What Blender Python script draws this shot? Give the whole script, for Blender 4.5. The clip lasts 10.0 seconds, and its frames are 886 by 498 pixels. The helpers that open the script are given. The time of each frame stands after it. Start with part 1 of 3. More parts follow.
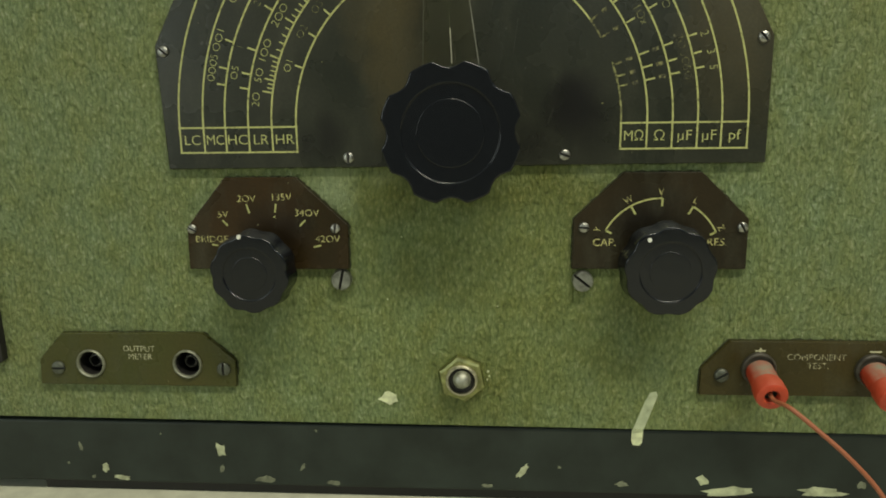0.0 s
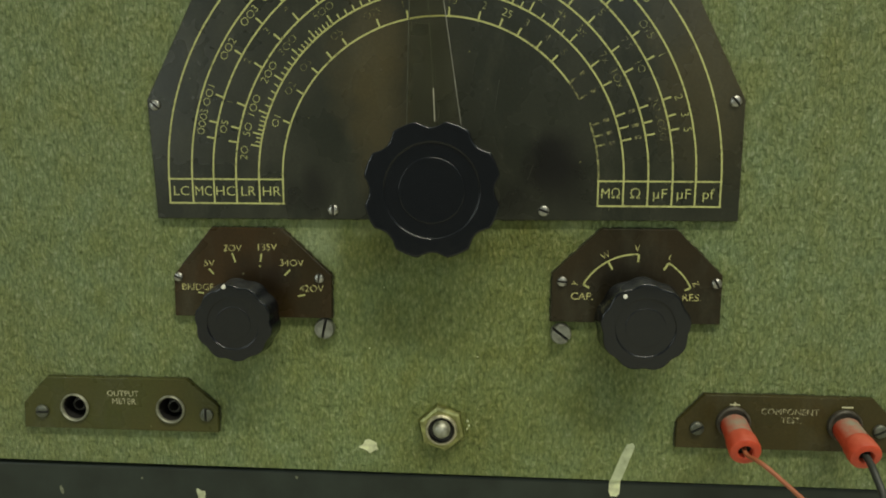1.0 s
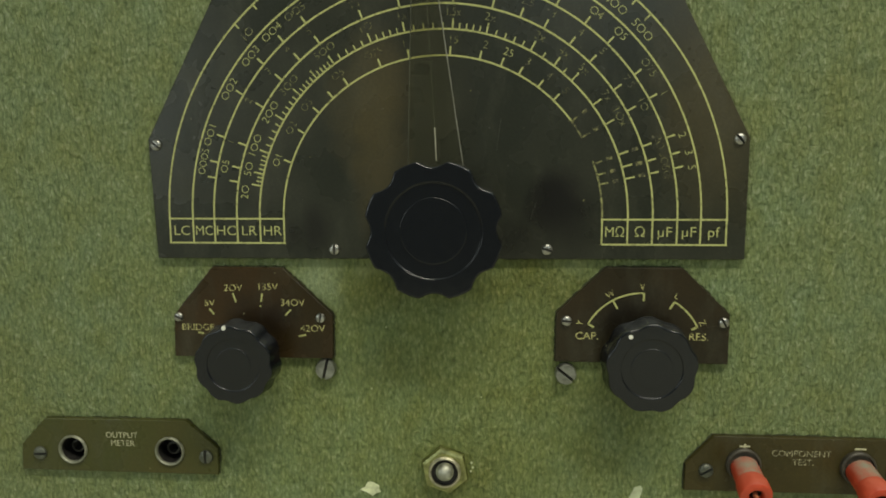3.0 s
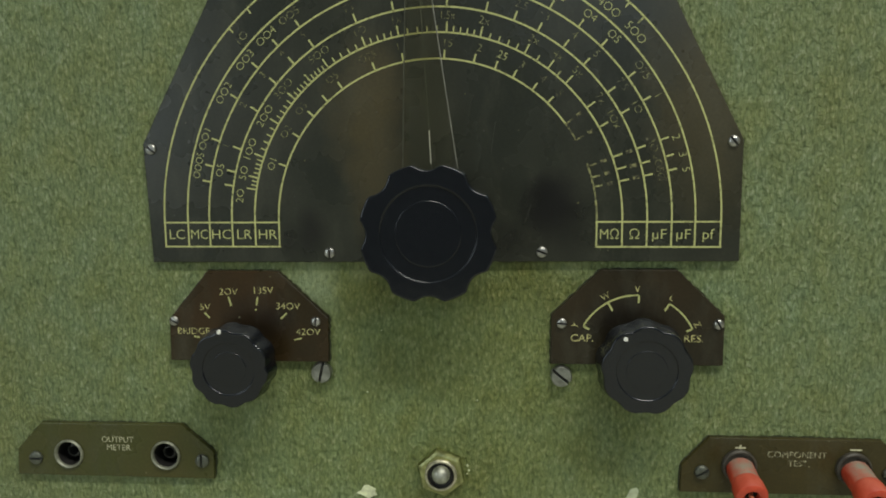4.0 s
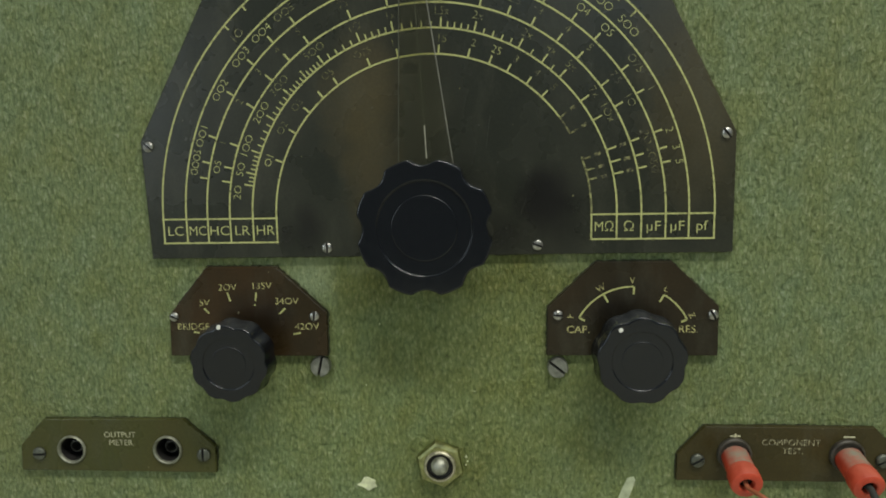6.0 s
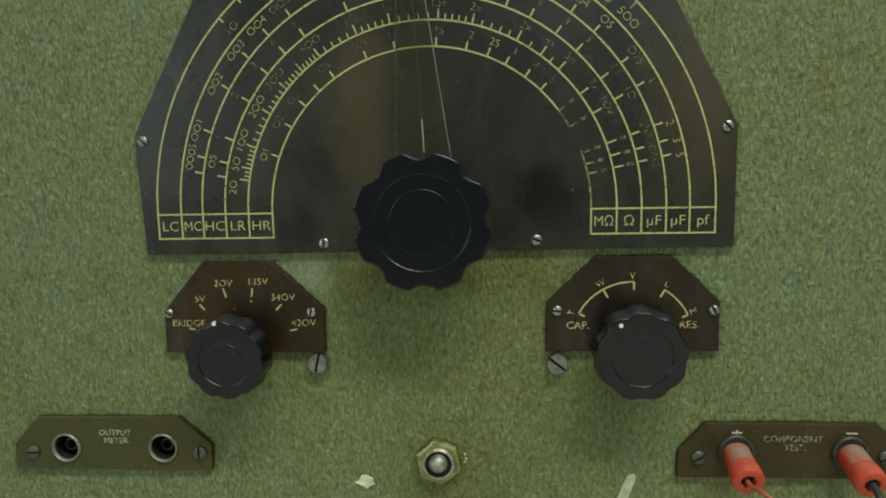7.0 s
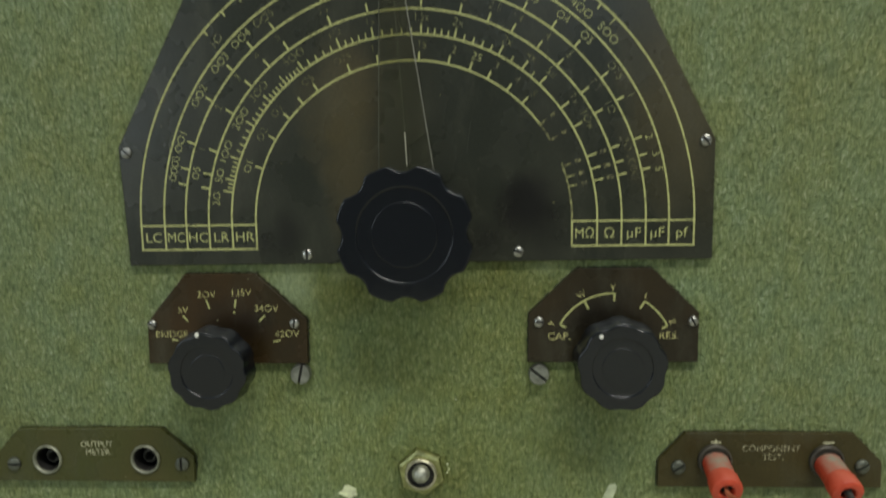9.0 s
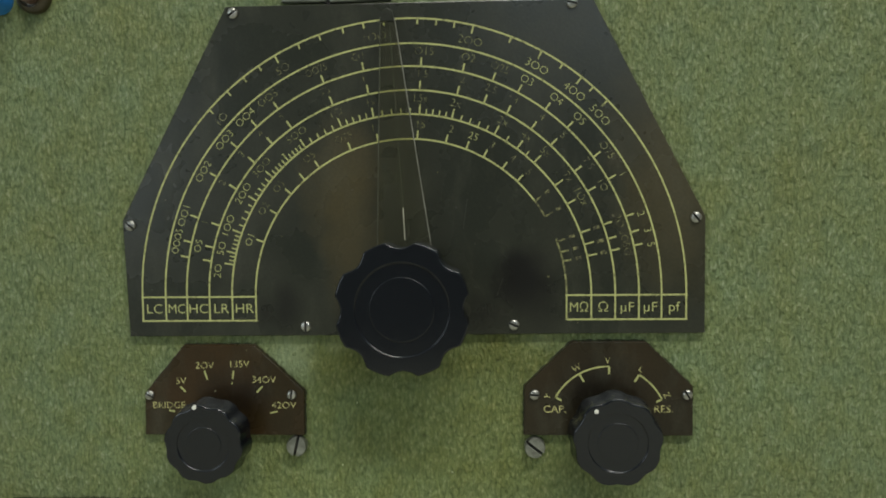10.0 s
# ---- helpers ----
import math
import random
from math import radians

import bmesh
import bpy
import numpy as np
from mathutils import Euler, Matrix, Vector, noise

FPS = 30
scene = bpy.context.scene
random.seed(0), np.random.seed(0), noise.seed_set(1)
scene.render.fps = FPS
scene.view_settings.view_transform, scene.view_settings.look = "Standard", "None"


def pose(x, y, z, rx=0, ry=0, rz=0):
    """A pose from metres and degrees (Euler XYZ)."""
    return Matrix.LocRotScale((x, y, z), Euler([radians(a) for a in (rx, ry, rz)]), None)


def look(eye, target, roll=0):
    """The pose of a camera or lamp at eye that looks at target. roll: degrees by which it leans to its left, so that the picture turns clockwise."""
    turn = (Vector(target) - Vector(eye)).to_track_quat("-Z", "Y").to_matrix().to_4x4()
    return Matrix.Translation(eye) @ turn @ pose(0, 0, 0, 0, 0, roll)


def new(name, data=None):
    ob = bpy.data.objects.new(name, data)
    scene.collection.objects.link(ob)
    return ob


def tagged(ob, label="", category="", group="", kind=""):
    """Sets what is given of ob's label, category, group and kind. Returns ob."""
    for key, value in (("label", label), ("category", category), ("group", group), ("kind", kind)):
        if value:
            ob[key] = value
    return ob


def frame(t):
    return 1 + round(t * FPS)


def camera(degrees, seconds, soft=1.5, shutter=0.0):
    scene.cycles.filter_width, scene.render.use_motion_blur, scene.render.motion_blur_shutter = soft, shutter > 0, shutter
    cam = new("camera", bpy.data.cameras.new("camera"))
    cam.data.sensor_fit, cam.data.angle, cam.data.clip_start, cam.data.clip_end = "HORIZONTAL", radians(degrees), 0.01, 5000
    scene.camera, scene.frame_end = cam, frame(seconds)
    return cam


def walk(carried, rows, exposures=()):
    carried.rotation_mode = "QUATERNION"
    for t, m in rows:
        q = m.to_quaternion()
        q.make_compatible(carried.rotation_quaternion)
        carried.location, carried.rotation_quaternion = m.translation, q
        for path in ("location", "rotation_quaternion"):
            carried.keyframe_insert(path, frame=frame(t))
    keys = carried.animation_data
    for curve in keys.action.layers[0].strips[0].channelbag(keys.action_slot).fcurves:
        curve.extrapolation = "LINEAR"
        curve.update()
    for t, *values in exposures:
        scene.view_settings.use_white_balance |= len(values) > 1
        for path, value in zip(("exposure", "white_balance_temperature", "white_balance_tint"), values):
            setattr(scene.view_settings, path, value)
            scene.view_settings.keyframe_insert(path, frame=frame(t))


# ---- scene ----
cam = camera(65.53, 10.0, 1.8, 0.5)
PATH = [
    (0, (0.01314, -0.24323, 0.13365), (-0.1232, 1.7116, -0.2662), -0.78),
    (0.3, (0.01518, -0.24429, 0.13543), (-0.1367, 1.7096, -0.2637), -0.64),
    (0.5, (0.01750, -0.24595, 0.13800), (-0.1092, 1.7156, -0.2310), 0.14),
    (0.7, (0.01839, -0.24802, 0.14128), (-0.0974, 1.7222, -0.1827), 0.34),
    (1, (0.01842, -0.24662, 0.14349), (-0.1048, 1.7233, -0.1791), 0.10),
    (1.2, (0.01921, -0.24598, 0.14527), (-0.1051, 1.7256, -0.1667), 0.75),
    (1.5, (0.01927, -0.24470, 0.14747), (-0.1144, 1.7297, -0.1424), -0.27),
    (2, (0.01938, -0.24362, 0.14807), (-0.1298, 1.7329, -0.1187), 0.09),
    (2.5, (0.01892, -0.24279, 0.14942), (-0.1344, 1.7339, -0.1139), -0.02),
    (2.7, (0.01910, -0.24280, 0.14948), (-0.1280, 1.7342, -0.1137), -0.06),
    (3.8, (0.02050, -0.24293, 0.15003), (-0.1155, 1.7356, -0.1092), -0.36),
    (4, (0.02079, -0.24293, 0.15002), (-0.1163, 1.7357, -0.1076), -0.46),
    (4.5, (0.02181, -0.24244, 0.14935), (-0.1079, 1.7347, -0.1228), -0.83),
    (5, (0.02209, -0.24366, 0.14985), (-0.1085, 1.7321, -0.1314), -0.67),
    (5.5, (0.02181, -0.24516, 0.15080), (-0.1133, 1.7308, -0.1271), -0.93),
    (7, (0.02228, -0.24238, 0.14897), (-0.1115, 1.7331, -0.1329), -1.16),
    (7.5, (0.02229, -0.23978, 0.14743), (-0.1073, 1.7334, -0.1520), -1.13),
    (8, (0.02341, -0.23877, 0.14577), (-0.0982, 1.7348, -0.1543), -1.11),
    (8.5, (0.02416, -0.23738, 0.14471), (-0.0858, 1.7356, -0.1642), -0.97),
    (8.8, (0.02427, -0.23996, 0.14661), (-0.0793, 1.7327, -0.1664), -0.91),
    (9, (0.02464, -0.24408, 0.15074), (-0.0767, 1.7362, -0.1106), -0.96),
    (9.3, (0.02492, -0.24587, 0.15397), (-0.0748, 1.7393, -0.0678), -0.89),
    (9.5, (0.02495, -0.24693, 0.15603), (-0.0710, 1.7395, -0.0560), -0.61),
    (9.8, (0.02487, -0.24821, 0.15887), (-0.0670, 1.7450, 0.0226), -0.58),
    (10, (0.02468, -0.24768, 0.16036), (-0.0645, 1.7465, 0.0366), -0.64),
]
walk(cam, [(t, look(eye, target, roll)) for t, eye, target, roll in PATH],
     [(0, 0, 7350, 4), (2.7, 0, 7350, 4), (3.8, 0, 6500, 10), (10, 0, 6500, 10)])

# ---------- world and light ----------
world = bpy.data.worlds.new("room_world")
world.use_nodes = True
scene.world = world
world.node_tree.nodes["Background"].inputs[0].default_value = (0.75, 0.8, 0.85, 1)
world.node_tree.nodes["Background"].inputs[1].default_value = 0.3


def area_lamp(name, place, target, wide, high, watts, colour):
    data = bpy.data.lights.new(name, "AREA")
    data.shape, data.size, data.size_y = "RECTANGLE", wide, high
    data.energy, data.color = watts, colour
    ob = new(name, data)
    ob.matrix_world = look(place, target)
    return ob


area_lamp("ceiling_light_glow", (0.6, -0.85, 1.76), (0.6, -0.85, 0), 1.5, 0.22, 37, (1.0, 0.98, 0.88))
# Added fill that brightens the panel's left side; no window is known there.
area_lamp("window_and_fill_light", (-1.37, -1.65, 0.52), (0, -1.65, 0.52), 1.5, 0.9, 11.5, (0.84, 0.96, 1.0))
area_lamp("window_and_fill_light", (0.85, -2.57, 1.24), (0.85, 0, 1.24), 1.4, 0.9, 6.5, (0.74, 0.90, 1.0))


# ---------- materials ----------
def mat(name, rough=0.5, metal=0.0):
    m = bpy.data.materials.new(name)
    m.use_nodes = True
    nt = m.node_tree
    b = nt.nodes["Principled BSDF"]
    b.inputs["Roughness"].default_value = rough
    b.inputs["Metallic"].default_value = metal
    return m, nt, b


def node(nt, kind, **sets):
    n = nt.nodes.new(kind)
    for k, v in sets.items():
        n.inputs[k.replace("_", " ")].default_value = v
    return n


def coords(nt, scale=(1, 1, 1)):
    tc = nt.nodes.new("ShaderNodeNewGeometry")
    mp = node(nt, "ShaderNodeMapping", Scale=scale)
    nt.links.new(tc.outputs["Position"], mp.inputs["Vector"])
    return mp.outputs["Vector"]


def noise_tex(nt, scale, detail=3.0, rough=0.55, stretch=(1, 1, 1)):
    n = node(nt, "ShaderNodeTexNoise", Scale=scale, Detail=detail, Roughness=rough)
    nt.links.new(coords(nt, stretch), n.inputs["Vector"])
    return n.outputs["Fac"]


def ramp(nt, fac, stops):
    r = nt.nodes.new("ShaderNodeValToRGB")
    while len(r.color_ramp.elements) < len(stops):
        r.color_ramp.elements.new(0.5)
    for e, (p, c) in zip(r.color_ramp.elements, stops):
        e.position = p
        e.color = (*c, 1) if len(c) == 3 else c
    nt.links.new(fac, r.inputs["Fac"])
    return r.outputs["Color"]


def grey(v):
    return (v, v, v)


def blend(nt, fac, a, b, how="MIX"):
    n = nt.nodes.new("ShaderNodeMix")
    n.data_type, n.blend_type = "RGBA", how
    for value, socket in ((fac, n.inputs[0]), (a, n.inputs[6]), (b, n.inputs[7])):
        if hasattr(value, "is_output"):
            nt.links.new(value, socket)
        elif isinstance(value, tuple):
            socket.default_value = (*value, 1)
        else:
            socket.default_value = value
    return n.outputs[2]


def relief(nt, b, height, strength, distance):
    n = node(nt, "ShaderNodeBump", Strength=strength, Distance=distance)
    nt.links.new(height, n.inputs["Height"])
    nt.links.new(n.outputs["Normal"], b.inputs["Normal"])


def patch(nt, x, z, size, squash=1.0):
    """A blot round a place on the panel, 1 in its middle and 0 past its size (millimetres), with a ragged outline."""
    g = nt.nodes.new("ShaderNodeNewGeometry")
    wob = node(nt, "ShaderNodeTexNoise", Scale=90.0, Detail=4.0)
    nt.links.new(g.outputs["Position"], wob.inputs["Vector"])
    off = node(nt, "ShaderNodeVectorMath")
    off.operation = "SUBTRACT"
    nt.links.new(wob.outputs["Color"], off.inputs[0])
    off.inputs[1].default_value = (0.5, 0.5, 0.5)
    mul = node(nt, "ShaderNodeVectorMath")
    mul.operation = "SCALE"
    mul.inputs["Scale"].default_value = size * 0.0009
    nt.links.new(off.outputs[0], mul.inputs[0])
    add = node(nt, "ShaderNodeVectorMath")
    add.operation = "ADD"
    nt.links.new(g.outputs["Position"], add.inputs[0])
    nt.links.new(mul.outputs[0], add.inputs[1])
    mp = node(nt, "ShaderNodeMapping", Location=(-x / size, 0, -z / size * squash), Scale=(1000 / size, 0, 1000 / size * squash))
    nt.links.new(add.outputs[0], mp.inputs["Vector"])
    ln = node(nt, "ShaderNodeVectorMath")
    ln.operation = "LENGTH"
    nt.links.new(mp.outputs["Vector"], ln.inputs[0])
    mr = node(nt, "ShaderNodeMapRange")
    mr.inputs["From Min"].default_value = 1.0
    mr.inputs["From Max"].default_value = 0.25
    nt.links.new(ln.outputs["Value"], mr.inputs["Value"])
    return mr.outputs["Result"]


def scaled(nt, fac, k):
    n = node(nt, "ShaderNodeMath")
    n.operation = "MULTIPLY"
    nt.links.new(fac, n.inputs[0])
    n.inputs[1].default_value = k
    return n.outputs[0]


def panel_paint():
    m, nt, b = mat("green_wrinkle_paint", 0.55)
    b.inputs["Specular IOR Level"].default_value = 0.35
    bent = node(nt, "ShaderNodeTexNoise", Scale=420.0, Detail=2.0)
    nt.links.new(coords(nt), bent.inputs["Vector"])
    shift = node(nt, "ShaderNodeVectorMath")
    shift.operation = "SCALE"
    shift.inputs["Scale"].default_value = 0.0016
    nt.links.new(bent.outputs["Color"], shift.inputs[0])
    moved = node(nt, "ShaderNodeVectorMath")
    moved.operation = "ADD"
    nt.links.new(coords(nt, (1, 1, 0.5)), moved.inputs[0])
    nt.links.new(shift.outputs[0], moved.inputs[1])
    cells = node(nt, "ShaderNodeTexVoronoi", Scale=950.0, Randomness=1.0)
    nt.links.new(moved.outputs[0], cells.inputs["Vector"])
    crease = ramp(nt, cells.outputs["Distance"], [(0.0, grey(1)), (0.45, grey(0.75)), (0.8, grey(0.0))])
    soft_grain = noise_tex(nt, 860, 4, 0.7, (1, 1, 0.5))
    grain = blend(nt, 0.2, soft_grain, crease)
    mid = noise_tex(nt, 120, 4, 0.6, (1, 1, 0.7))
    wide = noise_tex(nt, 16, 3, 0.5)
    c = ramp(nt, grain, [(0.22, (0.062, 0.087, 0.038)), (0.41, (0.134, 0.184, 0.086)), (0.58, (0.175, 0.231, 0.113)), (0.74, (0.305, 0.355, 0.235))])
    c = blend(nt, 0.18, c, blend(nt, 1.0, c, ramp(nt, cells.outputs["Color"], [(0.1, grey(0.35)), (0.9, grey(1.6))]), "MULTIPLY"))
    c = blend(nt, ramp(nt, mid, [(0.35, grey(0)), (0.68, grey(0.9))]), c, blend(nt, 1.0, c, (1.02, 0.95, 0.76), "MULTIPLY"))
    c = blend(nt, ramp(nt, noise_tex(nt, 46, 4, 0.6, (1, 1, 0.8)), [(0.5, grey(0)), (0.75, grey(0.7))]), c, blend(nt, 1.0, c, (1.0, 1.06, 1.2), "MULTIPLY"))
    c = blend(nt, ramp(nt, wide, [(0.35, grey(0)), (0.75, grey(0.6))]), c, blend(nt, 1.0, c, (1.06, 0.93, 0.72), "MULTIPLY"))
    c = blend(nt, scaled(nt, patch(nt, 5, 62, 150, 1.2), 0.7), c, blend(nt, 1.0, c, (1.05, 1.05, 0.84), "MULTIPLY"))
    for x, z, size, squash, k in ((-44, 104, 13, 0.8, 0.5), (-24, 110, 8, 1.5, 0.35), (50, 112, 9, 2, 0.3)):
        c = blend(nt, scaled(nt, patch(nt, x, z, size, squash), k), c, (0.29, 0.36, 0.22))
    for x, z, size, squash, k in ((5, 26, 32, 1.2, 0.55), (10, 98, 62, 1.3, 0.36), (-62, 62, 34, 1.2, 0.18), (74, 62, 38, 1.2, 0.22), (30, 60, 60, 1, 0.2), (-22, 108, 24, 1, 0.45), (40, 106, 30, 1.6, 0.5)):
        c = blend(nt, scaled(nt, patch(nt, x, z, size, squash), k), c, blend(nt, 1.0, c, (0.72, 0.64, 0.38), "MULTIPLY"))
    c = blend(nt, ramp(nt, noise_tex(nt, 250, 3, 0.6, (1, 1, 0.7)), [(0.55, grey(0)), (0.74, grey(0.55))]), c, blend(nt, 1.0, c, (0.62, 0.64, 0.60), "MULTIPLY"))
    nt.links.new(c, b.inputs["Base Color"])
    relief(nt, b, grain, 1.0, 0.0014)
    nt.links.new(ramp(nt, grain, [(0.3, grey(0.65)), (0.75, grey(0.42))]), b.inputs["Roughness"])
    return m


def plate_paint(name, base, brown, blots, blotted, stain_shade=(), gloss=0.5):
    """Aged dark enamel, browned with wear; blots add stains and shade painted round the knobs."""
    m, nt, b = mat(name, 0.35)
    b.inputs["Specular IOR Level"].default_value = gloss
    wide = noise_tex(nt, 26, 4, 0.6)
    c = blend(nt, ramp(nt, wide, [(0.42, grey(0)), (0.68, grey(1))]), base, brown)
    for x, z, size, squash, k in blots:
        c = blend(nt, scaled(nt, patch(nt, x, z, size, squash), k), c, blotted)
    dust = noise_tex(nt, 60, 6, 0.7, (1, 1, 0.35))
    c = blend(nt, ramp(nt, dust, [(0.5, grey(0)), (0.78, grey(0.45))]), c, (0.07, 0.072, 0.052))
    for x, z, size, squash, k in stain_shade:
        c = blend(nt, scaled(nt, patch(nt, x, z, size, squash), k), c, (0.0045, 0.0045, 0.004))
    fine = noise_tex(nt, 900, 2, 0.6)
    c = blend(nt, ramp(nt, fine, [(0.4, grey(0)), (0.8, grey(0.35))]), c, blend(nt, 1.0, c, (1.9, 1.85, 1.7), "MULTIPLY"))
    speck = noise_tex(nt, 330, 1, 0.4)
    c = blend(nt, ramp(nt, speck, [(0.79, grey(0)), (0.82, grey(0.7))]), c, (0.22, 0.21, 0.13))
    nt.links.new(c, b.inputs["Base Color"])
    nt.links.new(ramp(nt, wide, [(0.3, grey(0.22)), (0.7, grey(0.34))]), b.inputs["Roughness"])
    relief(nt, b, fine, 0.12, 0.0004)
    return m


def worn_paint(name, colour, under, keep):
    """Engraved filling that has partly fallen out; keep: how much of it is left."""
    m, nt, b = mat(name, 0.6)
    n = noise_tex(nt, 700, 3, 0.65)
    c = blend(nt, ramp(nt, n, [(0.62 - keep * 0.45, grey(0)), (0.8 - keep * 0.45, grey(1))]), under, colour)
    nt.links.new(c, b.inputs["Base Color"])
    return m


def plain(name, colour, rough, metal=0.0, vary=0.25, scale=200, bump=0.1, gloss=0.5):
    m, nt, b = mat(name, rough, metal)
    b.inputs["Specular IOR Level"].default_value = gloss
    n = noise_tex(nt, scale, 4, 0.6)
    dark = tuple(v * (1 - vary) for v in colour)
    light = tuple(min(1, v * (1 + vary)) for v in colour)
    nt.links.new(ramp(nt, n, [(0.3, dark), (0.7, light)]), b.inputs["Base Color"])
    nt.links.new(ramp(nt, n, [(0.3, grey(max(0, rough - 0.07))), (0.7, grey(rough + 0.09))]), b.inputs["Roughness"])
    if bump:
        relief(nt, b, noise_tex(nt, scale * 3, 3), bump, 0.0004)
    return m


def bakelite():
    """Black bakelite; upward faces are greyed, with dust and light from above in the colour."""
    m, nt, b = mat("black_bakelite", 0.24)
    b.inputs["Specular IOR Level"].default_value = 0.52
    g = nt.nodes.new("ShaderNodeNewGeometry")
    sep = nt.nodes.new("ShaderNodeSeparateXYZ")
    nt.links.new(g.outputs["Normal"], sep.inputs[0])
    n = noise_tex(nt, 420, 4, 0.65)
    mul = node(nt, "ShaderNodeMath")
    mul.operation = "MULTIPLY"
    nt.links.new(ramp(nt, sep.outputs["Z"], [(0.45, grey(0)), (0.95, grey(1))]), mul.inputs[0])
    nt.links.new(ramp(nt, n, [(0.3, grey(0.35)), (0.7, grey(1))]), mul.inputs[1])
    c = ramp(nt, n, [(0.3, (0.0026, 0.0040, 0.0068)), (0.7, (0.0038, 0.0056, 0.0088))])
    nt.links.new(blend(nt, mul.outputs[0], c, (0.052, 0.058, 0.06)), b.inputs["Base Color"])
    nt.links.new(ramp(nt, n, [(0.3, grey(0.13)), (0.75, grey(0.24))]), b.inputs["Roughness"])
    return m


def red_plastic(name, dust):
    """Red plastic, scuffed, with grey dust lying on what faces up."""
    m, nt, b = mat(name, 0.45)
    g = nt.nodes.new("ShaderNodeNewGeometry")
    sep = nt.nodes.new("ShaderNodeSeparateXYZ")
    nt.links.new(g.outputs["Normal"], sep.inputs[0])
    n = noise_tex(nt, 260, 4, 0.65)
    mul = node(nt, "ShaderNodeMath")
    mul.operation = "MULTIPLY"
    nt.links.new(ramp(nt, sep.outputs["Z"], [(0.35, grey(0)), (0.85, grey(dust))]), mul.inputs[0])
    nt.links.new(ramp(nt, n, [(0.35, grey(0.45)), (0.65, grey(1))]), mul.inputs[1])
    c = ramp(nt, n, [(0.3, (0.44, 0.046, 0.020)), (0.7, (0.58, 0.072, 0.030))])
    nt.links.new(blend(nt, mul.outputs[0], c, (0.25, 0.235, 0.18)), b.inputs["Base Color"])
    nt.links.new(ramp(nt, n, [(0.3, grey(0.38)), (0.7, grey(0.6))]), b.inputs["Roughness"])
    relief(nt, b, n, 0.1, 0.0004)
    return m


PANEL = panel_paint()
BLACK = (0.006, 0.006, 0.006)
# The last spot paints the big knob's shade beside its rim; the rest are stains.
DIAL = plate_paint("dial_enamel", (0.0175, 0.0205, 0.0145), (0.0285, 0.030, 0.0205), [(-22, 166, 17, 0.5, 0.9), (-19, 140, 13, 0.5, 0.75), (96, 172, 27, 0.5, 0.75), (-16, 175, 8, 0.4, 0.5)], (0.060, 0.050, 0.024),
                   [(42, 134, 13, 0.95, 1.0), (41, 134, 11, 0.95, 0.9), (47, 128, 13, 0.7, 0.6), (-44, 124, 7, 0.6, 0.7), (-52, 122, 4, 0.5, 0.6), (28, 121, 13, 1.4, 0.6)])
# The black blots put each selector knob's shade into the plate colour.
RANGE = plate_paint("range_plate_enamel", (0.024, 0.0165, 0.0065), (0.044, 0.024, 0.0085), [(-64, 90, 17, 1.1, 0.6)], BLACK, gloss=0.3)
FUNC = plate_paint("function_plate_enamel", (0.0185, 0.015, 0.008), (0.027, 0.0195, 0.0095), [(70, 92, 18, 1.1, 0.6)], BLACK, gloss=0.3)
OLIVE = plate_paint("output_plate_enamel", (0.048, 0.053, 0.015), (0.058, 0.054, 0.016), [], BLACK, gloss=0.3)
TERM = plate_paint("terminal_plate_enamel", (0.036, 0.030, 0.010), (0.052, 0.041, 0.014), [], BLACK, gloss=0.25)
YELLOW = worn_paint("yellow_engraving", (0.46, 0.475, 0.185), (0.07, 0.07, 0.03), 0.74)
CHIPPED = worn_paint("chipped_yellow_engraving", (0.56, 0.53, 0.22), (0.035, 0.03, 0.012), 0.56)
WORN = worn_paint("worn_yellow_engraving", (0.30, 0.305, 0.12), (0.03, 0.029, 0.017), 0.5)
FAINT = worn_paint("faint_yellow_engraving", (0.23, 0.225, 0.09), (0.026, 0.025, 0.015), 0.42)
CREAM = worn_paint("cream_engraving", (0.55, 0.53, 0.34), (0.06, 0.055, 0.03), 0.85)
WORNCREAM = worn_paint("worn_cream_engraving", (0.46, 0.44, 0.28), (0.045, 0.04, 0.02), 0.5)
FADEDCREAM = worn_paint("faded_cream_engraving", (0.48, 0.47, 0.31), (0.06, 0.055, 0.03), 0.66)
SCRATCH = worn_paint("scratched_enamel", (0.05, 0.05, 0.038), (0.02, 0.021, 0.015), 0.45)
BAKELITE = bakelite()
DULL = plain("dull_painted_steel", (0.12, 0.13, 0.105), 0.5, 0.7, 0.35, 400, 0.15)
STEEL = plain("dull_steel", (0.42, 0.42, 0.39), 0.36, 1.0, 0.25, 500, 0.1)
AGED = plain("aged_steel", (0.27, 0.28, 0.25), 0.45, 0.9, 0.35, 400, 0.15)
SOCKETRIM = plain("worn_nickel_rim", (0.25, 0.26, 0.20), 0.5, 0.6, 0.35, 400, 0.2)
AGEDBLACK = plain("blackened_metal", (0.05, 0.05, 0.045), 0.4, 0.5, 0.4, 300, 0.1)
WHITELINE = plain("white_filled_line", (0.52, 0.52, 0.46), 0.6, 0, 0.2, 400, 0)
RAILCHIP = plain("dull_pale_primer", (0.40, 0.43, 0.28), 0.75, 0, 0.45, 240, 0.3)
DIMCHIP = plain("rubbed_primer", (0.17, 0.185, 0.125), 0.75, 0, 0.5, 300, 0.3)
TERMRING = plain("worn_black_insulator", (0.045, 0.04, 0.03), 0.5, 0, 0.45, 220, 0.2)
BUSH = plain("worn_pale_brass", (0.50, 0.48, 0.36), 0.45, 0.9, 0.35, 420, 0.2)
